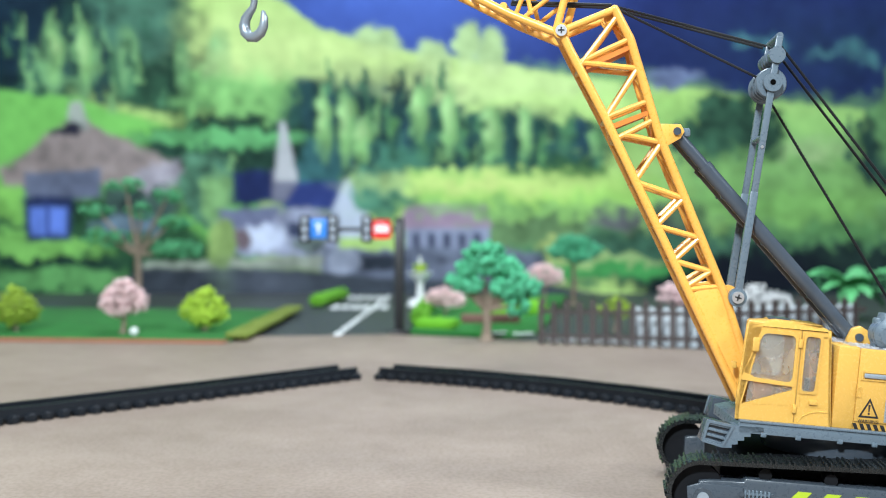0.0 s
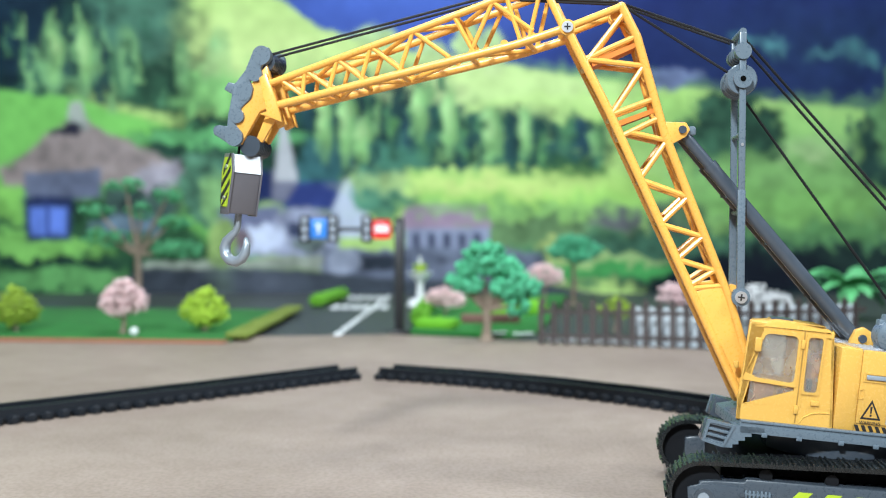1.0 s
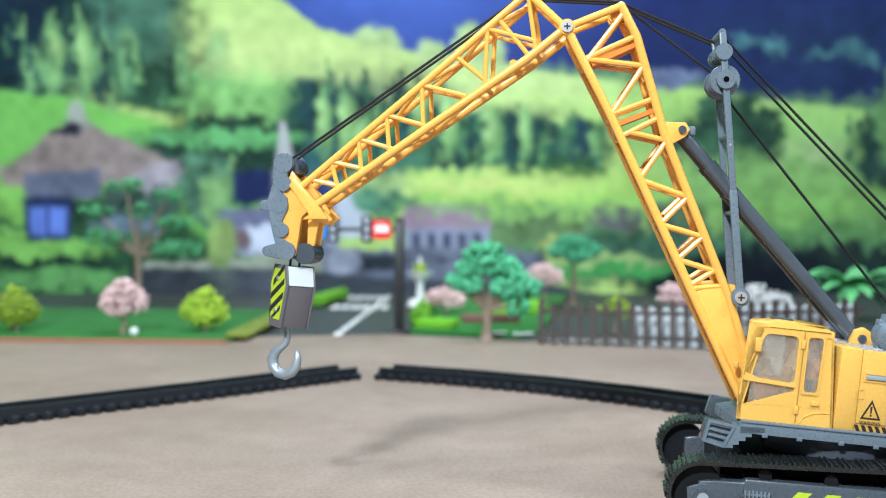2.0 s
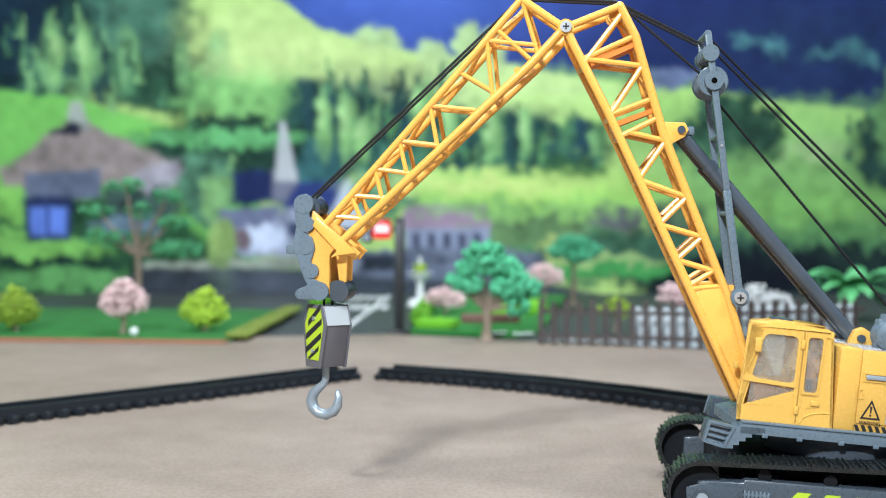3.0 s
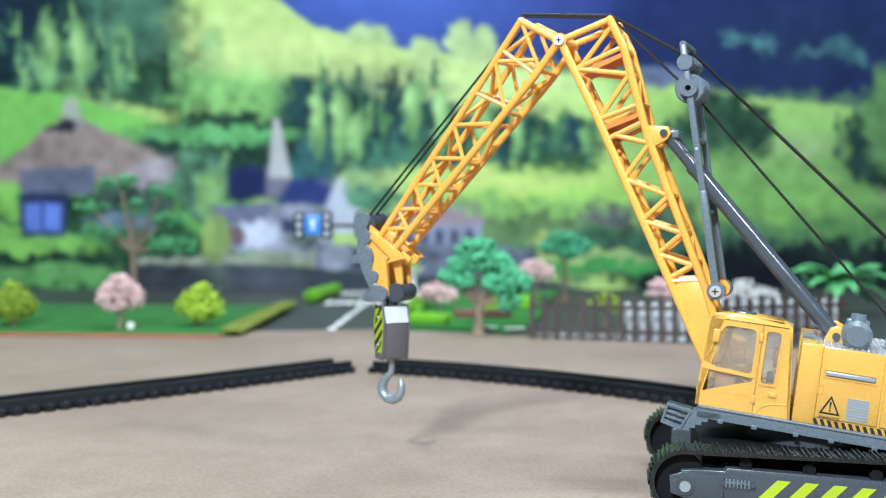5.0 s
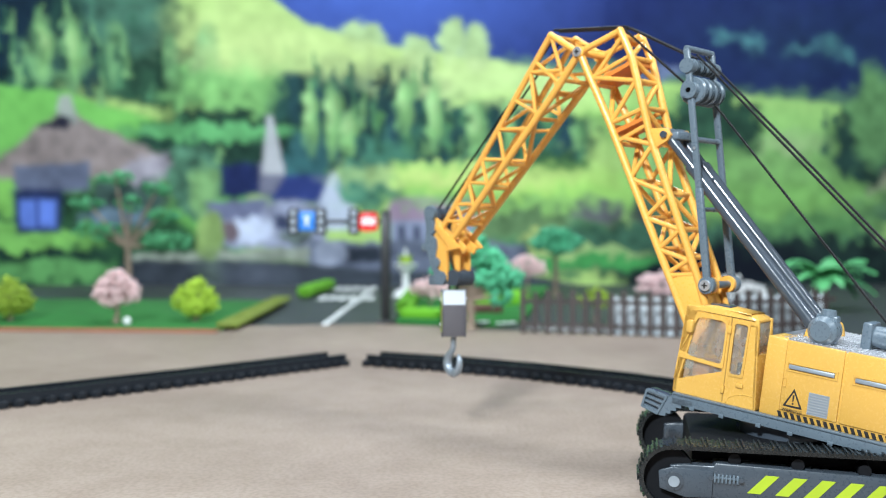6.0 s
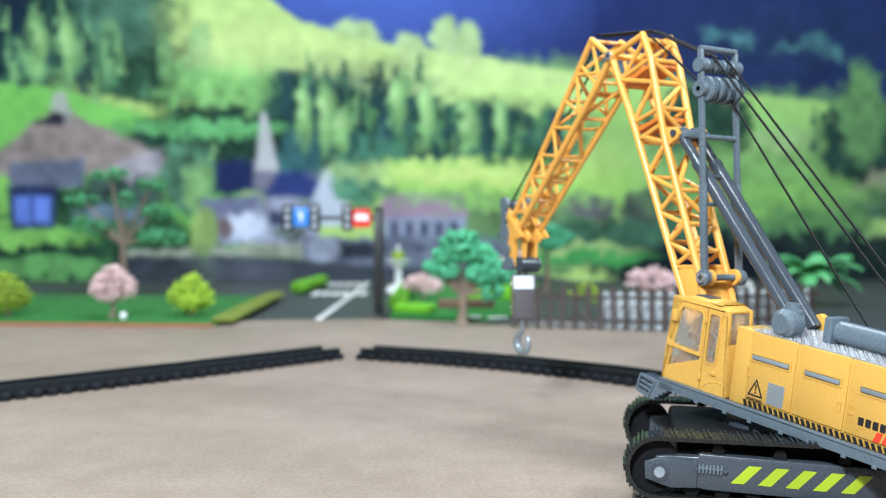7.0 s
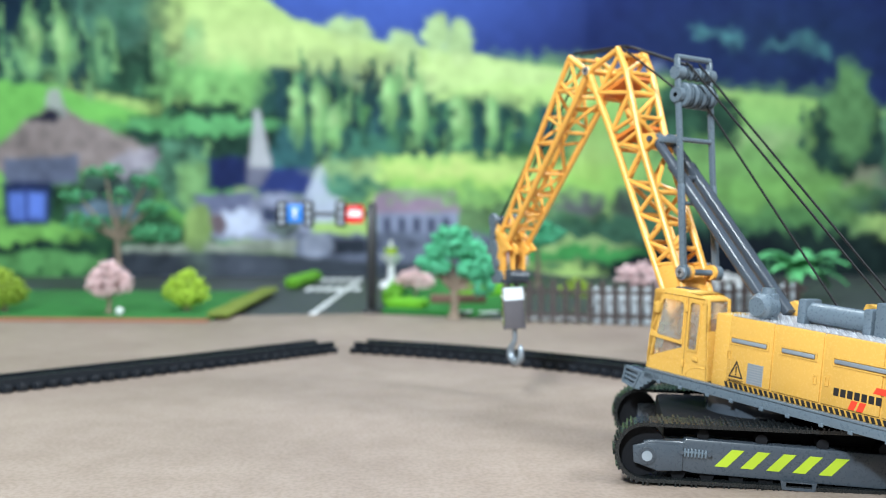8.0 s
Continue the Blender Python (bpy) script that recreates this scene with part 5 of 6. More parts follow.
def build_crane():
    crane = tagged(new("crawler_crane"), "yellow toy crawler crane with lattice boom and grey tracks", "toy crane")
    cab = build_cab(crane)
    for ob in (cab, *cab.children):
        for v in ob.data.vertices:
            rise = max(0.0, min(1.15, (v.co.z - 0.05) / 0.055))
            if v.co.x < 0.0205:
                v.co.x += 0.0050 * rise
            elif v.co.x > 0.0613 - 0.0055 * rise and ob.name.startswith(("cab", "side_plate", "roof", "front", "windscreen", "window_rim")):
                v.co.x += 0.0012 + 0.0058 * rise
            if v.co.x > 0.045:
                v.co.x -= (0.0405 - v.co.y) * 0.28 * min(1.0, (v.co.x - 0.045) / 0.01)
    build_house(crane)
    # cab, house and deck lean back, nose up, on the loose slewing ring
    tilt = Matrix.Translation((0.0031, 0, 0.0710)) @ Matrix.Rotation(radians(-6.2), 4, "Y") @ Matrix.Diagonal((0.955, 1, 0.955, 1)) @ Matrix.Translation((-0.0036, 0, -0.0722))
    for ob in crane.children_recursive:
        if ob.name.startswith(("slew_ring", "boom_seat", "boom_bracket")):
            continue
        if ob.name.startswith("warning_word"):
            ob.matrix_basis = tilt @ ob.matrix_basis
        else:
            ob.data.transform(tilt)
    build_step(crane)
    build_boom(crane)
    build_rams(crane)
    askew = {}
    for ob in crane.children_recursive:
        top = ob if ob.parent == crane else ob.parent if ob.parent.parent == crane else ob.parent.parent
        if top.name.split(".")[0] in ("boom", "ram", "ram_head", "ram_bridge"):
            askew[ob.data.name] = (ob.data, 0.06, True)
    mast = build_mast(crane)
    jib = build_jib(crane)
    for ob in (mast, *mast.children_recursive):
        askew[ob.data.name] = (ob.data, 0.10, False)
    for ob in (jib, *jib.children_recursive):
        askew[ob.data.name] = (ob.data, 0.12, False)
    for me, k, low in askew.values():
        me.transform(Matrix(((1, k, 0, -k * HALF), (0, 1, 0, 0), (0, 0, 1, -DROP if low else 0), (0, 0, 0, 1))))
    moving = {"jib": jib, "mast": mast, "hook_block": build_hook_block(crane)}
    # chassis is blacked and widened to stand for the dark between the tracks
    moving["tracks"] = [build_track(crane, 1), build_track(crane, -1),
                        part("chassis", box(B(), -0.0820, 0.0700, -0.0500, 0.0500, 0.0060, 0.0330, 0.0030), SHADEBLACK, crane, "chassis between the tracks, blackened for the shade there")]
    lean = Matrix.Translation((0.0765, 0, 0.0165)) @ Matrix.Rotation(radians(-2.0), 4, "Y") @ Matrix.Translation((-0.0735, 0, -0.0165))
    for ob in (o for t in moving["tracks"] for o in (t, *t.children)):
        belt = ob.name.startswith(("belt", "chassis"))
        ob.data.transform(Matrix.Translation((-0.003, 0, 0)) if belt else lean @ Matrix.Translation((-0.003, 0, 0)))
    # cords: two to the rear post, one to the winch, three over the boom head; each made of two overlapping lengths
    moving["cords"] = []
    for y, target, length, lab in ((0.0085, "rear", 0.178, "black twisted cord to the rear post"), (-0.0035, "rear", 0.178, "black twisted cord to the rear post"),
                                   (-0.0085, "winch", 0.135, "thin black twisted cord to the winch"),
                                   (0.0035, "head", 0.050, "black cord over the boom head"), (-0.0035, "head", 0.050, "black cord over the boom head"),
                                   (0.0085, "low", 0.050, "thin black cord over the boom head")):
        for end in ("fixed", "mast"):
            cord = part("cord", twisted_cord(B(), length), ROPE, crane, lab)
            moving["cords"].append((cord, y, target, end))
    bridge = B()
    for y in (0.0040, -0.0035):
        rod(bridge, (0.1225, y, 0.2855), (0.1790, y, 0.2885), 0.0009, 6)
    part("cord_bridge", bridge, ROPE, crane, "black cords between boom and jib heads")
    return crane, moving




# ---- the toy landscape behind the board ----
def flakes(name, clumps, count, size, mat, seed, flat=0.45):
    """Crown of many small leaf tufts scattered over lumpy clumps (x, y, z, radius, squash)."""
    rng = np.random.default_rng(seed)
    verts, faces = [], []
    octa = np.array([(1, 0, 0), (-1, 0, 0), (0, 1, 0), (0, -1, 0), (0, 0, flat), (0, 0, -flat)], float)
    tri = [(0, 2, 4), (2, 1, 4), (1, 3, 4), (3, 0, 4), (2, 0, 5), (1, 2, 5), (3, 1, 5), (0, 3, 5)]
    total = sum(c[3] ** 2 for c in clumps)
    for cx, cy, cz, r, squash in clumps:
        for _ in range(max(6, int(count * r * r / total))):
            d = rng.normal(size=3)
            d /= np.linalg.norm(d)
            rad = r * (0.62 + 0.48 * rng.random())
            c = np.array([cx, cy, cz]) + d * rad * np.array([1, 1, squash])
            q, _ = np.linalg.qr(rng.normal(size=(3, 3)))
            s = size * (0.6 + 0.8 * rng.random())
            n = len(verts)
            verts += (c + (octa * s * np.array([1, 0.75, 1])) @ q).tolist()
            faces += [(n + a, n + b, n + e) for a, b, e in tri]
    me = bpy.data.meshes.new(name)
    me.from_pydata(verts, [], faces)
    me.materials.append(mat)
    return me


def crown_part(name, me, parent, label=""):
    ob = new(name, me)
    ob.parent = parent
    return tagged(ob, label)


def toy_tree(name, x, y, z, height, trunk_r, clumps, leaf, count, size, label, category, seed, trunk=TRUNK, group=""):
    """Tapered trunk with limbs to each clump; clumps are given from the foot."""
    root = tagged(new(name), label, category, group)
    root.location = (x, y, z)
    low = min(c[2] - c[3] * c[4] for c in clumps)
    split = max(0.25 * height, min(low + 0.01, 0.7 * height))
    bm = rod(B(), (0, 0, 0), (0.002, 0, split * 0.5), trunk_r, 10, trunk_r * 0.8)
    rod(bm, (0.002, 0, split * 0.48), (0, 0.001, split), trunk_r * 0.8, 10, trunk_r * 0.65)
    rod(bm, (0, 0, 0), (0, 0, trunk_r), trunk_r * 1.6, 10, trunk_r)
    part("trunk", bm, trunk, root)
    for c in clumps:
        part("limb", rod(B(), (0, 0.001, split * 0.95), (c[0], c[1], c[2]), trunk_r * 0.55, 8, trunk_r * 0.25), trunk, root)
    crown_part("crown", flakes("crown", clumps, count, size, leaf, seed), root)
    return root


def hedge(x0, y0, x1, y1, width, height, mat, label, seed, z=0.003):
    """Foam hedge block: rough-topped strip with tufts."""
    a, b = Vector((x0, y0, 0)), Vector((x1, y1, 0))
    length = (b - a).length
    ob = tagged(new("hedge"), label, "hedge")
    ob.matrix_world = Matrix.Translation((*a.xy, z)) @ Matrix.Rotation(math.atan2(y1 - y0, x1 - x0), 4, "Z")
    part("hedge_core", box(B(), 0, length, -width / 2, width / 2, 0, height * 0.88, height * 0.25), mat, ob)
    n = max(2, int(length / (width * 0.5)))
    clumps = [(length * (i + 0.5) / n, 0, height * 0.5, width * 0.55, height / width * 0.85) for i in range(n)]
    crown_part("foliage", flakes("foliage", clumps, 60 * n, width * 0.10, mat, seed), ob)
    return ob


def ground_cover():
    lawn = [(-1.6, 1.37), (-0.643, 1.548), (-0.300, 1.512), (-0.292, 2.08), (-0.9, 2.15), (-1.7, 2.15)]
    thing("lawn", slab(B(), lawn, -0.0025, 0.0050, 0.001), LAWN, "flat green flocked lawn sheet", "lawn", kind="structure")
    strip = [(-1.6, 1.345), (-0.643, 1.523), (-0.305, 1.490), (-0.302, 1.509), (-0.643, 1.545), (-1.6, 1.367)]
    thing("lawn_edge", slab(B(), strip, 0.0005, 0.0040, 0.001), EARTH, "reddish brown earth edge along the lawn", "edging", kind="structure")
    garden = [(-0.050, 1.645), (0.10, 1.60), (0.152, 1.66), (0.30, 2.6), (-0.04, 2.6)]
    thing("garden", slab(B(), garden, -0.0025, 0.0045, 0.001), LAWN, "green flocked garden sheet", "lawn", kind="structure")


def road_marks():
    for i in range(12):
        f = i / 12
        y = 1.545 + f * 1.13
        x = -0.166 + 0.034 * f
        bm = slab(B(), [(x - 0.0055, y), (x + 0.0055, y), (x + 0.0075, y + 0.062), (x - 0.0035, y + 0.062)], -0.0028, -0.0016)
        thing("road_dash", bm, WHITE, "white painted dash on the toy road", "road marking", "dashes of the toy road")
    for row, (y, x0, n) in enumerate(((2.20, -0.232, 6), (2.52, -0.245, 6))):
        for i in range(n):
            x = x0 + i * 0.0205
            bm = slab(B(), [(x, y), (x + 0.013, y), (x + 0.015, y + 0.10), (x + 0.002, y + 0.10)], -0.0028, -0.0015)
            thing("crossing_bar", bm, WHITE, "white painted bar of a toy crossing", "road marking", "bars of the toy crossing")
    for x, y in ((0.065, 1.585), (0.105, 1.575)):
        bm = slab(B(), [(x, y), (x + 0.030, y + 0.012), (x + 0.028, y + 0.024), (x - 0.002, y + 0.012)], 0.0052, 0.0062)
        thing("road_dash", bm, WHITE, "white painted dash at the garden edge", "road marking", "dashes of the toy road")


def traffic_gantry():
    g = tagged(new("traffic_gantry"), "black toy traffic light gantry with blue and red signs", "traffic light")
    g.location = (-0.067, 1.652, 0.0)
    part("post", box(B(), -0.0075, 0.0075, -0.0075, 0.0075, 0.003, 0.171, 0.0025), BLACKPLASTIC, g)
    part("post_cap", rod(B(), (0, 0, 0.168), (0, 0, 0.178), 0.0085, 16, 0.006), BLACKPLASTIC, g)
    part("base_plate", box(B(), -0.016, 0.016, -0.016, 0.016, -0.003, 0.005, 0.0015), BLACKPLASTIC, g)
    part("arm", box(B(), -0.156, -0.006, -0.003, 0.003, 0.157, 0.163, 0.001), BLACKPLASTIC, g)
    for x in (-0.145, -0.102, -0.050):
        head = part("signal_head", box(B(), x - 0.0088, x + 0.0088, -0.008, 0.003, 0.139, 0.182, 0.0045), BLACKPLASTIC, g, "black three-lamp signal head")
        for z in (0.1475, 0.1605, 0.1735):
            bm = rod(B(), (x, -0.0080, z), (x, -0.0098, z), 0.0048, 16)
            part("lens", bm, LENS, head, "pale unlit lens")
    sign = part("blue_sign", box(B(), -0.1365, -0.1115, -0.006, -0.003, 0.146, 0.176, 0.001), SIGNBLUE, g, "blue sign with a white mark")
    part("sign_mark", prism(B(), [(-0.1275, 0.168), (-0.1205, 0.168), (-0.1205, 0.163), (-0.1222, 0.163), (-0.1222, 0.153), (-0.1258, 0.153), (-0.1258, 0.163), (-0.1275, 0.163)], -0.0068, -0.006), WHITE, sign, "white mark", smooth=False)
    sign = part("red_sign", box(B(), -0.0420, -0.0120, -0.006, -0.003, 0.145, 0.176, 0.006), SIGNRED, g, "red no-entry sign")
    part("sign_bar", box(B(), -0.0375, -0.0165, -0.0068, -0.006, 0.1555, 0.1655), WHITE, sign, "white bar")


def fence():
    f = tagged(new("picket_fence"), "dark brown plastic picket fence round a toy garden", "fence")
    line = [((0.136, 1.485), (0.360, 1.425), 13), ((0.360, 1.425), (0.60, 1.52), 13)]
    k = 0
    for (x0, y0), (x1, y1), n in line:
        ang = math.atan2(y1 - y0, x1 - x0)
        for i in range(n):
            t = i / n
            m = Matrix.Translation((x0 + t * (x1 - x0), y0 + t * (y1 - y0), 0.0)) @ Matrix.Rotation(ang, 4, "Z")
            h = 0.066 - (0.004 if k % 2 else 0)
            bm = prism(B(), [(-0.0037, 0.001), (0.0037, 0.001), (0.0037, h - 0.006), (0.0, h), (-0.0037, h - 0.006)], -0.0018, 0.0018)
            bm.transform(m)
            part("picket", bm, FENCEBROWN, f)
            k += 1
        for z in (0.012, 0.046):
            a, b = Vector((x0, y0 + 0.004, z)), Vector((x1, y1 + 0.004, z))
            bm = box(B(), 0, (b - a).length, -0.002, 0.002, -0.003, 0.003)
            bm.transform(Matrix.Translation(a) @ Matrix.Rotation(ang, 4, "Z"))
            part("rail", bm, FENCEBROWN, f)


def white_fence():
    """White picket fence standing close behind the brown one, and a row of white stones."""
    f = tagged(new("white_picket_fence"), "white picket fence standing behind the brown fence", "fence")
    line = [((0.262, 1.492), (0.372, 1.462), 6), ((0.372, 1.462), (0.60, 1.555), 12)]
    for (x0, y0), (x1, y1), n in line:
        ang = math.atan2(y1 - y0, x1 - x0)
        for i in range(n):
            t = (i + 0.5) / n
            m = Matrix.Translation((x0 + t * (x1 - x0), y0 + t * (y1 - y0), -0.003)) @ Matrix.Rotation(ang, 4, "Z")
            bm = prism(B(), [(-0.0066, 0), (0.0066, 0), (0.0066, 0.049), (0.0, 0.056), (-0.0066, 0.049)], -0.0015, 0.0015)
            bm.transform(m)
            part("picket", bm, SHADEDWHITE, f)
        for z in (0.012, 0.042):
            a, b = Vector((x0, y0 + 0.004, z)), Vector((x1, y1 + 0.004, z))
            bm = box(B(), 0, (b - a).length, -0.002, 0.002, -0.003, 0.003)
            bm.transform(Matrix.Translation(a) @ Matrix.Rotation(ang, 4, "Z"))
            part("rail", bm, FENCEBROWN, f)
    rng = random.Random(4)
    for i in range(6):
        x, y, r = 0.158 + i * 0.021, 1.545 - i * 0.006, 0.008 + 0.003 * rng.random()
        bm = B()
        bmesh.ops.create_icosphere(bm, subdivisions=2, radius=r)
        for v in bm.verts:
            v.co *= 1 + 0.25 * (noise.noise(v.co * 160 + Vector((i, 0, 0))))
        bm.transform(Matrix.Translation((x, y, r * 0.6 - 0.003)) @ Matrix.Diagonal((1.1, 0.9, 0.8, 1)))
        thing("stone", bm, WHITE, "small white stone behind the brown fence", "stone", "white stones by the fence")


def white_stand():
    """Small white toy fountain stand with a yellow top."""
    s = tagged(new("toy_fountain"), "white toy fountain stand with a yellow bowl", "toy fountain")
    s.location = (-0.047, 2.2, 0.0045)
    part("foot", rod(B(), (0, 0, 0), (0, 0, 0.014), 0.028, 20, 0.020), WHITE, s)
    part("column", rod(B(), (0, 0, 0.014), (0, 0, 0.055), 0.008, 14, 0.006), WHITE, s)
    part("bowl", rod(B(), (0, 0, 0.050), (0, 0, 0.068), 0.010, 20, 0.026), WHITE, s)
    part("top_bowl", rod(B(), (0, 0, 0.070), (0, 0, 0.085), 0.012, 16, 0.015), LIMELEAF, s, "yellow top")
    part("rod", rod(B(), (0, 0, 0.060), (0, 0, 0.100), 0.003, 10), WHITE, s)


def palm(x, y, seed):
    p = tagged(new("broad_leaf_plant"), "bright green toy plant with long arching leaves", "plant")
    p.location = (x, y, 0.0038)
    rng = random.Random(seed)
    part("stem", rod(B(), (0, 0, 0), (0, 0, 0.045), 0.006, 10, 0.004), TRUNK, p)
    for i in range(22):
        a, rise, ln = i * 2.399 + rng.random() * 0.5, 0.35 + 0.9 * rng.random(), 0.06 + 0.035 * rng.random()
        bm = B()
        prev = None
        for k in range(6):
            t = k / 5
            r, z = ln * t, 0.040 + ln * (rise * t - 0.9 * t * t) + 0.02 * t
            w = 0.014 * math.sin(math.pi * min(0.96, t * 0.9 + 0.08))
            c, s = math.cos(a), math.sin(a)
            row = [bm.verts.new((c * r - s * w * e, s * r + c * w * e, z - abs(e) * 0.003 - 0.0)) for e in (-1, 0, 1)]
            if prev:
                for q in range(2):
                    bm.faces.new((prev[q], prev[q + 1], row[q + 1], row[q]))
            prev = row
        ext = bmesh.ops.extrude_face_region(bm, geom=bm.faces[:])
        bmesh.ops.translate(bm, verts=[g for g in ext["geom"] if isinstance(g, bmesh.types.BMVert)], vec=(0, 0, 0.0012))
        part("leaf", bm, PALMLEAF, p)


def planting():
    bush = [(0, 0, 0.034, 0.030, 0.9), (0.017, 0.004, 0.028, 0.019, 0.9), (-0.018, -0.004, 0.030, 0.019, 0.9), (0.002, -0.014, 0.024, 0.018, 0.9), (0, 0.0, 0.055, 0.014, 0.9)]
    for x, y, sd in ((-0.365, 1.64, 3), (-0.655, 1.64, 4)):
        toy_tree("round_bush", x, y, 0.005, 0.06, 0.004, bush, LIMELEAF, 620, 0.0045, "yellow-green foam bush on the lawn", "bush", sd, group="bushes on the lawn")
    pink = [(0, 0, 0.052, 0.029, 0.9), (0.018, 0, 0.046, 0.018, 0.9), (-0.018, 0.004, 0.046, 0.018, 0.9), (0.004, -0.012, 0.070, 0.014, 0.9), (-0.006, -0.012, 0.040, 0.018, 0.9)]
    toy_tree("blossom_tree", -0.478, 1.60, 0.005, 0.08, 0.004, pink, PINKLEAF, 620, 0.0042, "pale pink blossom tree on the lawn", "tree", 5)
    thing("pebble", box(B(), -0.458, -0.447, 1.565, 1.575, 0.005, 0.016, 0.0035), WHITE, "small white pebble on the lawn", "stone")
    flat = [(-0.025, 0, 0.256, 0.040, 0.35), (0.067, 0.0, 0.234, 0.034, 0.4), (-0.085, 0.0, 0.200, 0.036, 0.3), (0.004, 0.01, 0.200, 0.032, 0.5), (0.072, 0, 0.176, 0.038, 0.35), (-0.065, 0.0, 0.142, 0.054, 0.36), (0.084, 0, 0.118, 0.054, 0.32)]
    toy_tree("layered_tree", -0.655, 2.30, 0.0, 0.25, 0.009, flat, GREENLEAF, 430, 0.0075, "tall toy tree with flat green leaf layers", "tree", 6)
    crown = [(-0.004, 0, 0.119, 0.030, 0.75), (0.022, 0.004, 0.108, 0.022, 0.7), (-0.026, 0.0, 0.102, 0.018, 0.7), (0.040, 0, 0.086, 0.028, 0.7), (0.062, 0.006, 0.076, 0.018, 0.7), (-0.043, 0.0, 0.085, 0.016, 0.7), (-0.022, -0.008, 0.080, 0.018, 0.6), (0.022, -0.008, 0.076, 0.018, 0.7), (0.046, 0, 0.051, 0.017, 0.9)]
    toy_tree("leafy_tree", 0.062, 1.545, 0.0, 0.13, 0.0075, crown, TEALLEAF, 820, 0.0068, "toy tree with a teal-green crown and bare trunk", "tree", 8)
    far = [(0, 0, 0.125, 0.045, 0.45), (-0.04, 0.0, 0.108, 0.035, 0.45), (0.045, 0, 0.112, 0.036, 0.45), (0.01, -0.01, 0.098, 0.035, 0.45)]
    toy_tree("leafy_tree", 0.267, 2.2, 0.0045, 0.13, 0.006, [(a * 0.72, b, c + 0.004, d * 0.74, e) for a, b, c, d, e in far], TEALLEAF, 700, 0.0065, "far toy tree with a flat teal crown", "tree", 9)
    shrub = [(0, 0, 0.030, 0.024, 0.8), (0.020, 0, 0.026, 0.017, 0.8), (-0.020, 0, 0.028, 0.018, 0.8)]
    toy_tree("blossom_bush", 0.004, 1.98, 0.0045, 0.045, 0.003, shrub, PINKLEAF, 420, 0.0045, "pale pink blossom bush in the garden", "bush", 10, group="blossom bushes")
    toy_tree("blossom_bush", 0.204, 2.16, 0.0045, 0.07, 0.003, [(a, b, c + 0.035, d * 1.15, e) for a, b, c, d, e in shrub], PINKLEAF, 420, 0.0045, "tall pink blossom bush by the garden", "bush", 11, group="blossom bushes")
    toy_tree("blossom_bush", 0.392, 1.73, 0.004, 0.05, 0.003, [(a * 1.2, b, c + 0.022, d * 1.2, e) for a, b, c, d, e in shrub], PINKLEAF, 420, 0.0045, "pink blossom bush behind the fence", "bush", 12, group="blossom bushes")
    toy_tree("pale_bush", 0.500, 1.72, 0.004, 0.05, 0.003, [(a * 1.8, b, c + 0.012, d * 1.25, e) for a, b, c, d, e in shrub], WHITEFOAM, 420, 0.0045, "whitish foam bush behind the fence", "bush", 13)
    toy_tree("small_plant", 0.270, 1.68, 0.0, 0.05, 0.003, [(0, 0, 0.040, 0.016, 0.8), (0.016, 0, 0.032, 0.012, 0.8), (-0.016, 0, 0.034, 0.012, 0.8)], LIMELEAF, 220, 0.005, "lime-green plant behind the fence", "plant", 14)
    palm(0.735, 1.93, 3)
    hedge(-0.266, 2.24, -0.236, 2.52, 0.028, 0.026, HEDGE, "bright green foam hedge beside the toy road", 21, 0.0)
    hedge(-0.2935, 1.52, -0.2890, 2.08, 0.032, 0.009, OLIVE, "olive foam kerb hedge along the lawn", 22, 0.0045)
    hedge(-0.040, 1.70, 0.020, 1.675, 0.030, 0.018, HEDGE, "bright green foam hedge at the garden corner", 23, 0.004)
    hedge(-0.040, 1.76, -0.030, 2.15, 0.028, 0.024, HEDGE, "bright green foam hedge along the garden", 24, 0.004)
    hedge(0.085, 1.95, 0.185, 1.98, 0.030, 0.030, HEDGE, "bright green foam hedge at the garden back", 25, 0.004)
    bm = box(B(), 0.030, 0.128, 1.775, 1.800, 0.0042, 0.0190, 0.003)
    thing("low_wall", bm, BRICKRED, "low reddish brown garden wall", "wall")


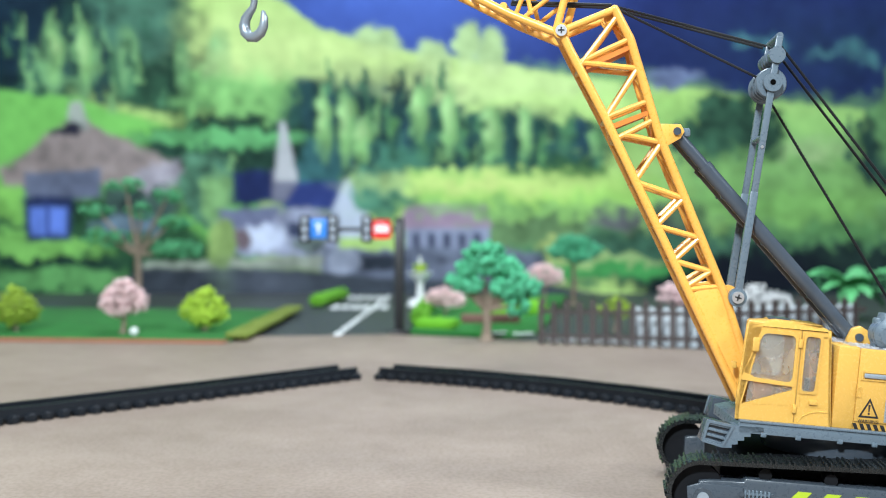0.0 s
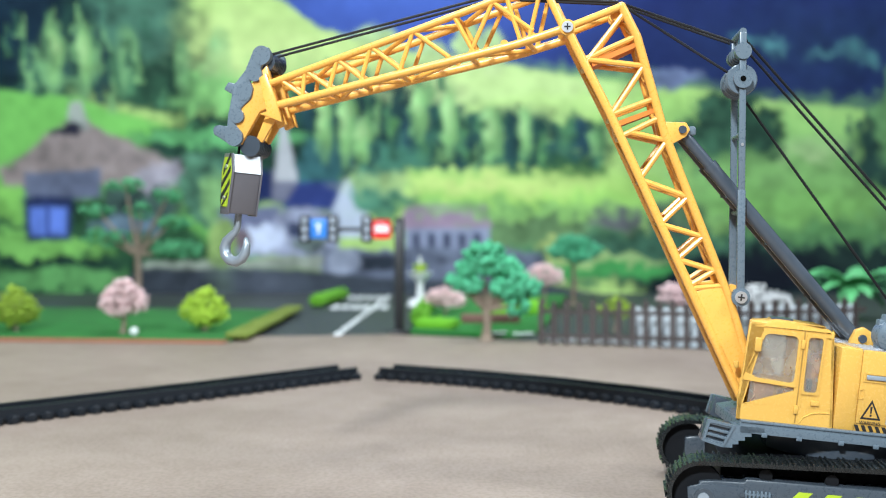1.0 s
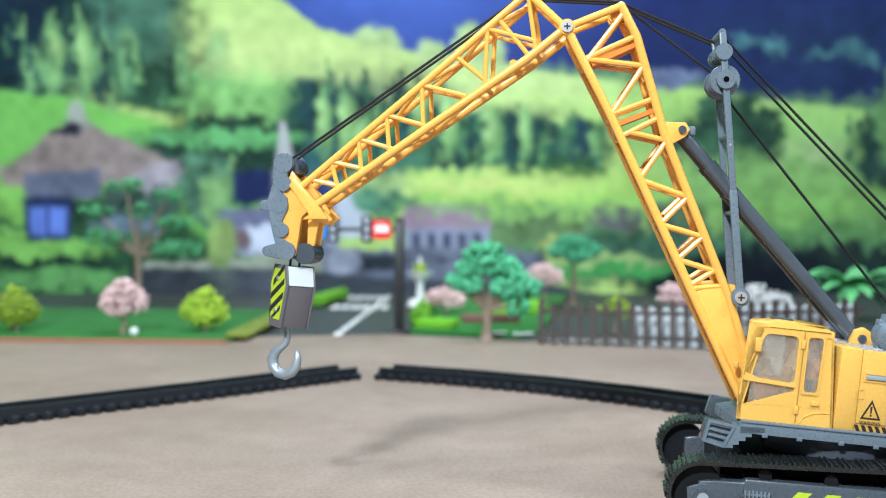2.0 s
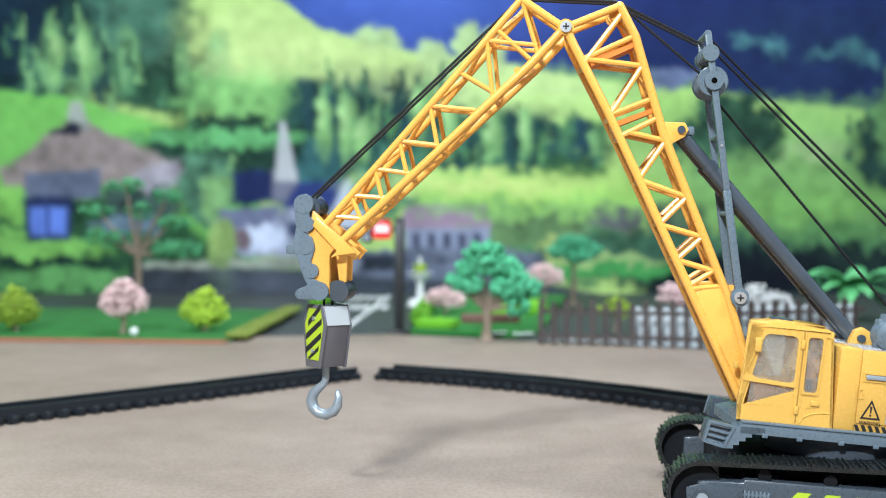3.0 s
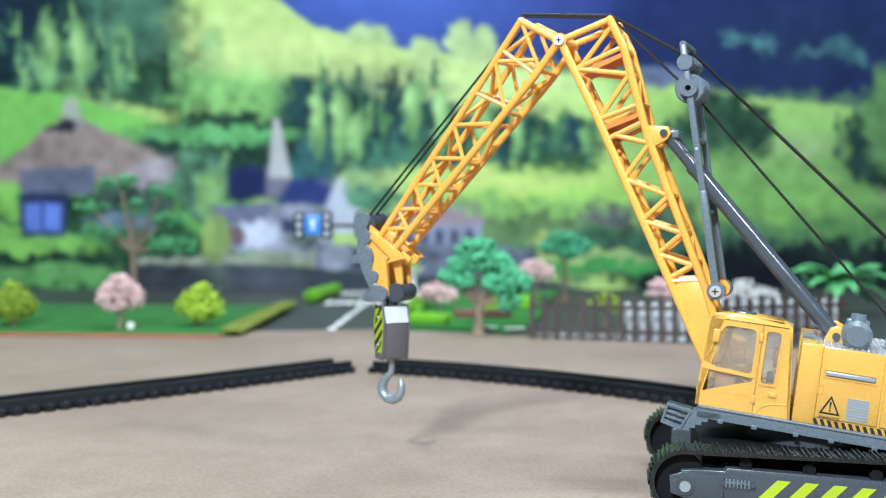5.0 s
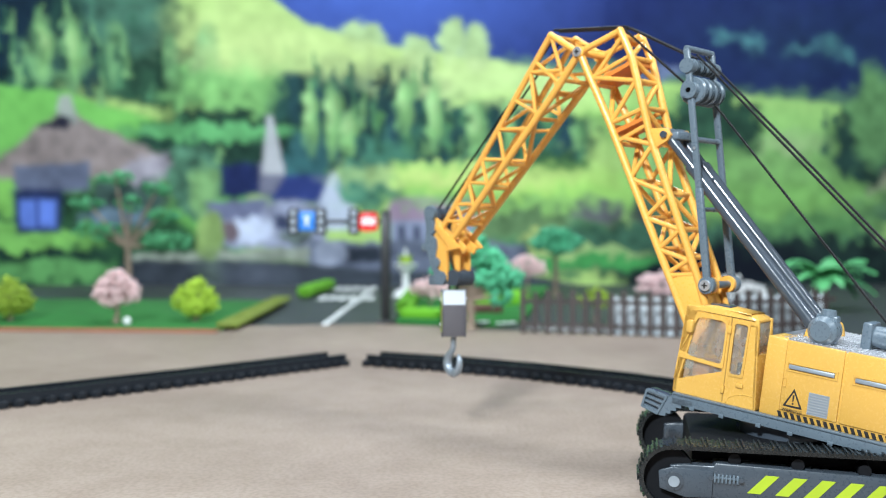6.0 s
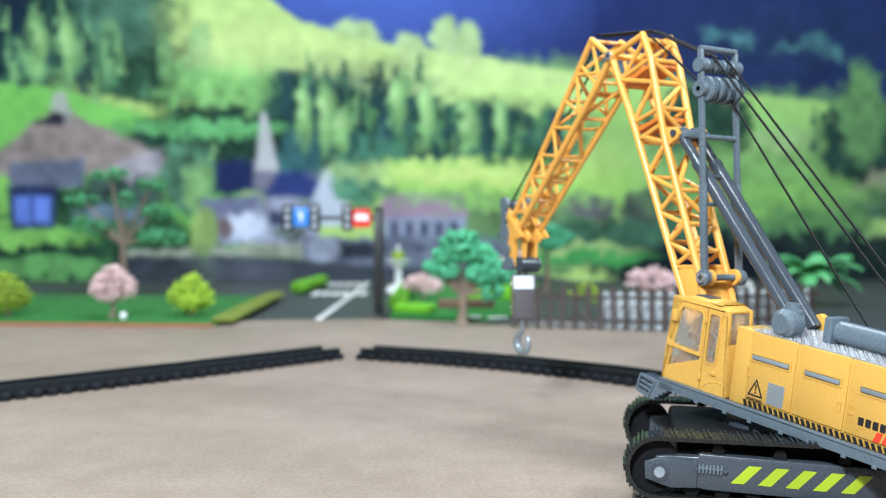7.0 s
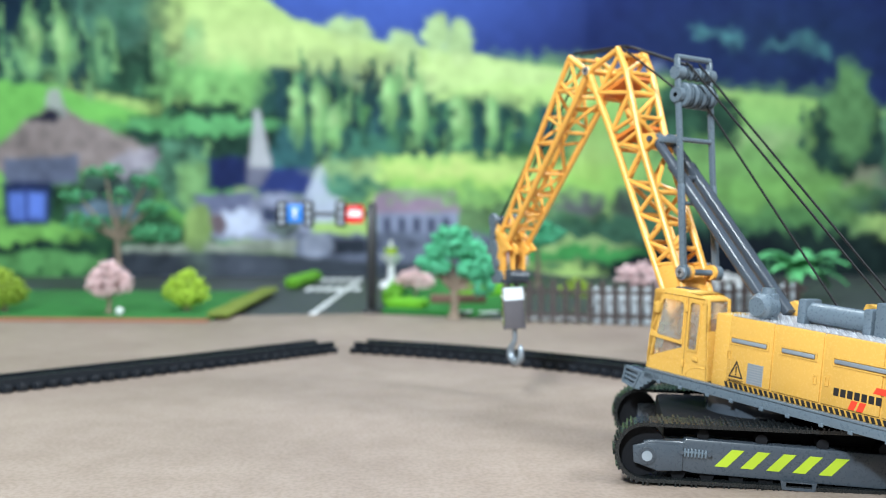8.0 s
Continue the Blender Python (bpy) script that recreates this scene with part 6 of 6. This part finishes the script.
def rail_track(points, label):
    """Toy rail track: sleepers with toothed ends carrying two rails, along a bent line."""
    ob = tagged(new("rail_track"), label, "rail track", "toy rail tracks")
    pts = [Vector((x, y, 0)) for x, y in points]
    # fine even steps along the line
    fine = []
    for a, b in zip(pts, pts[1:]):
        n = max(1, int((b - a).length / 0.002))
        fine += [a.lerp(b, i / n) for i in range(n)]
    fine.append(pts[-1])
    run, sleepers, last = 0.0, [], -1.0
    rails = {0.0150: B(), -0.0150: B()}
    dirs = [(fine[min(i + 1, len(fine) - 1)] - fine[max(i - 1, 0)]).normalized() for i in range(len(fine))]
    for off, bm in rails.items():
        prev = None
        for p, d in zip(fine[::6] + [fine[-1]], dirs[::6] + [dirs[-1]]):
            nrm = Vector((-d.y, d.x, 0))
            c = p + nrm * off
            row = [bm.verts.new((c.x + nrm.x * s, c.y + nrm.y * s, z)) for s, z in ((-0.0024, 0.004), (0.0024, 0.004), (0.0018, 0.0125), (-0.0018, 0.0125))]
            if prev:
                for q in range(4):
                    bm.faces.new((prev[q], prev[(q + 1) % 4], row[(q + 1) % 4], row[q]))
            else:
                bm.faces.new(row)
            prev = row
        bm.faces.new(prev)
        part("rail", bm, RAILBLACK, ob, smooth=False)
    bed = box(B(), -0.0033, 0.0033, -0.0240, 0.0240, 0.0, 0.0066, 0.0008)
    box(bed, -0.0050, 0.0050, -0.0222, -0.0085, 0.0, 0.0052, 0.0008)
    box(bed, -0.0050, 0.0050, 0.0085, 0.0222, 0.0, 0.0052, 0.0008)
    me = finish("sleeper", bed, RAILBLACK)
    for i in range(1, len(fine)):
        run += (fine[i] - fine[i - 1]).length
        if run - last > 0.0125:
            last = run
            s = new("sleeper", me)
            s.parent = ob
            s.matrix_local = Matrix.Translation(fine[i]) @ Matrix.Rotation(math.atan2(dirs[i].y, dirs[i].x), 4, "Z")
    for p, d in ((fine[0], dirs[0]), (fine[-1], dirs[-1])):
        m = Matrix.Translation(p) @ Matrix.Rotation(math.atan2(d.y, d.x), 4, "Z")
        part("joiner", box(B(), -0.010, 0.010, -0.004, 0.004, 0.001, 0.006, 0.001, m), RAILBLACK, ob)
    return ob


WHITEFOAM = material("white_foam", (0.66, 0.66, 0.66), 0.9, vary=0.15, scale=60, bump=0.6)
setting()
backdrop_cloth()
crane, moving = build_crane()
rail_track([(-0.60, 0.665), (-0.362, 0.888), (-0.232, 1.014), (-0.103, 1.150)], "black plastic toy rail track ending at a gap")
rail_track([(-0.060, 1.150), (0.02, 1.108), (0.105, 1.050), (0.185, 0.978), (0.255, 0.897), (0.33, 0.79)], "black plastic toy rail track curving behind the crane")
ground_cover()
road_marks()
traffic_gantry()
fence()
white_fence()
white_stand()
planting()


# ---- what moves ----
# seconds, crane x, y, lift, slew, nose-down tip and roll (degrees), heading of the tracks, jib raised and askew on its loose hinge, mast leaned back, turn and swing of the hook block
MOVES = [
    (0, 0.2231, 0.6181, 0.0018, 0.4, 1.06, -1.19, 9.4, 75.9, 13.0, 18.1, 25, 0),
    (0.1, 0.2230, 0.6179, 0.0018, 0.4, 1.00, -1.21, 9.4, 71.6, 12.8, 16.5, 25, 0),
    (0.3, 0.2229, 0.6176, 0.0017, 0.5, 0.87, -1.26, 9.4, 59.2, 12.4, 13.7, 26, 0),
    (0.5, 0.2228, 0.6172, 0.0017, 0.6, 0.75, -1.30, 9.4, 50.1, 12.0, 11.8, 27, 1),
    (0.75, 0.2229, 0.6170, 0.0016, 0.8, 0.53, -1.45, 9.4, 42.7, 10.5, 10.1, 29, 3),
    (1, 0.2230, 0.6168, 0.0015, 0.9, 0.30, -1.60, 9.4, 34.9, 9.0, 8.6, 30, 5),
    (1.5, 0.2229, 0.6170, 0.0015, 0.6, 0.28, -1.65, 9.4, 17.5, 5.5, 5.4, 32, 9),
    (1.7, 0.2228, 0.6169, 0.0015, 0.5, 0.30, -1.62, 9.4, 15.5, 5.5, 4.9, 33, 8),
    (2.2, 0.2226, 0.6166, 0.0015, 0.3, 0.36, -1.56, 9.4, 12.5, 5.5, 3.8, 37, 5),
    (2.8, 0.2223, 0.6163, 0.0015, -0.0, 0.43, -1.48, 9.4, 8.6, 5.5, 2.3, 41, 3),
    (3, 0.2222, 0.6162, 0.0015, -0.1, 0.45, -1.45, 9.4, 5.0, 5.5, 1.4, 41, 2),
    (3.5, 0.2226, 0.6160, 0.0015, 1.1, 0.30, -1.65, 9.4, 0.6, 5.5, -0.7, 44, 0),
    (4, 0.2222, 0.6178, 0.0012, 2.2, -0.26, -2.15, 9.4, -0.8, 5.5, -0.9, 44, 0),
    (4.5, 0.2224, 0.6165, 0.0000, 8.6, -1.00, -2.00, 9.8, -2.5, 5.5, -0.9, 42, 0),
    (5.25, 0.2220, 0.6020, -0.0010, 24.0, -1.00, -0.60, 10.4, -0.8, 5.5, 0.2, 41, 0),
    (6, 0.2217, 0.5847, -0.0014, 39.6, -1.00, 0.46, 11.0, 0.2, 5.5, 1.4, 42, 0),
    (6.5, 0.2195, 0.5750, -0.0012, 49.2, -1.40, 0.85, 10.8, 0.9, 5.5, 2.2, 49, 0),
    (7, 0.2204, 0.5730, -0.0010, 57.4, -1.50, 1.05, 10.7, 1.1, 5.5, 4.1, 56, 0),
    (7.5, 0.2210, 0.5685, 0.0000, 60.4, -0.60, 1.55, 10.6, 1.9, 6.0, 5.7, 59, 0),
    (8, 0.2240, 0.5789, 0.0012, 56.1, 2.07, 2.33, 10.4, 1.0, 7.5, 5.6, 54, -5),
]


def motions():
    rows = {k: [] for k in ("crane", "jib", "mast", "block", "track")}
    cords = [[] for _ in moving["cords"]]
    for t, x, y, lift, slew, tip, roll, heading, raised, yaw, leaned, turn, swing in MOVES:
        upper = pose(x, y, lift, 0, 0, 180 - slew) @ pose(0, 0, 0, 0, tip, 0) @ pose(0, 0, 0, roll, 0, 0)
        rows["crane"].append((t, upper))
        rows["jib"].append((t, pose(JX, 0, JZ - DROP, 0, 0, -yaw) @ pose(0, 0, 0, 0, -raised, 0)))
        rows["mast"].append((t, pose(MX, 0, MZ - DROP, 0, -leaned, 0)))
        # the crawlers stay on the board while the upper part turns and rocks
        rows["track"].append((t, upper.inverted() @ pose(x, y, 0.0006, 0, 0, 180 - heading) @ pose(0, 0, 0, 0, -1.0, 0)))
        a = radians(-raised)
        dx, dz = HBX - JX, HBZ - JZ
        sx, sz = JX + dx * math.cos(a) + dz * math.sin(a), JZ - dx * math.sin(a) + dz * math.cos(a)
        hang = upper @ pose(JX, 0, JZ - DROP, 0, 0, -yaw) @ Vector((sx - JX, 0, sz - JZ))
        rows["block"].append((t, upper.inverted() @ pose(*hang, 0, 0, 180 - slew) @ pose(0, 0, 0, 0, -swing, 0) @ pose(0, 0, 0, 0, 0, turn + 90)))
        m = radians(81.6 + leaned)
        for (cord, cy, target, end), keep in zip(moving["cords"], cords):
            d = 0.1212 if target in ("winch", "low") else 0.1375
            px, pz = MX + d * math.cos(m - 0.0), MZ + d * math.sin(m - 0.0)
            if target == "rear":
                fx, fz, drop = -0.0950, 0.0965, 0.004
            elif target == "winch":
                fx, fz, drop = -0.0485, 0.0970, -0.006
            else:
                fx, fz, drop = 0.1215, 0.2850 if target == "head" else 0.2830, 0.004 if target == "head" else 0.0
            px, pz = px - (0.003 if target in ("rear", "winch") else -0.003), pz + drop
            # the cord runs from its fixed end towards the mast's pulley
            tilt = math.degrees(math.atan2(pz - fz, px - fx))
            if end == "fixed":
                keep.append((t, pose(fx, cy, fz, 0, -tilt, 0)))
            else:
                keep.append((t, pose(px, cy, pz, 0, 180 - tilt, 0)))
    walk(crane, rows["crane"])
    walk(moving["jib"], rows["jib"])
    walk(moving["mast"], rows["mast"])
    walk(moving["hook_block"], rows["block"])
    for ob in moving["tracks"]:
        walk(ob, rows["track"])
    for (cord, cy, target, end), keep in zip(moving["cords"], cords):
        walk(cord, keep)


motions()
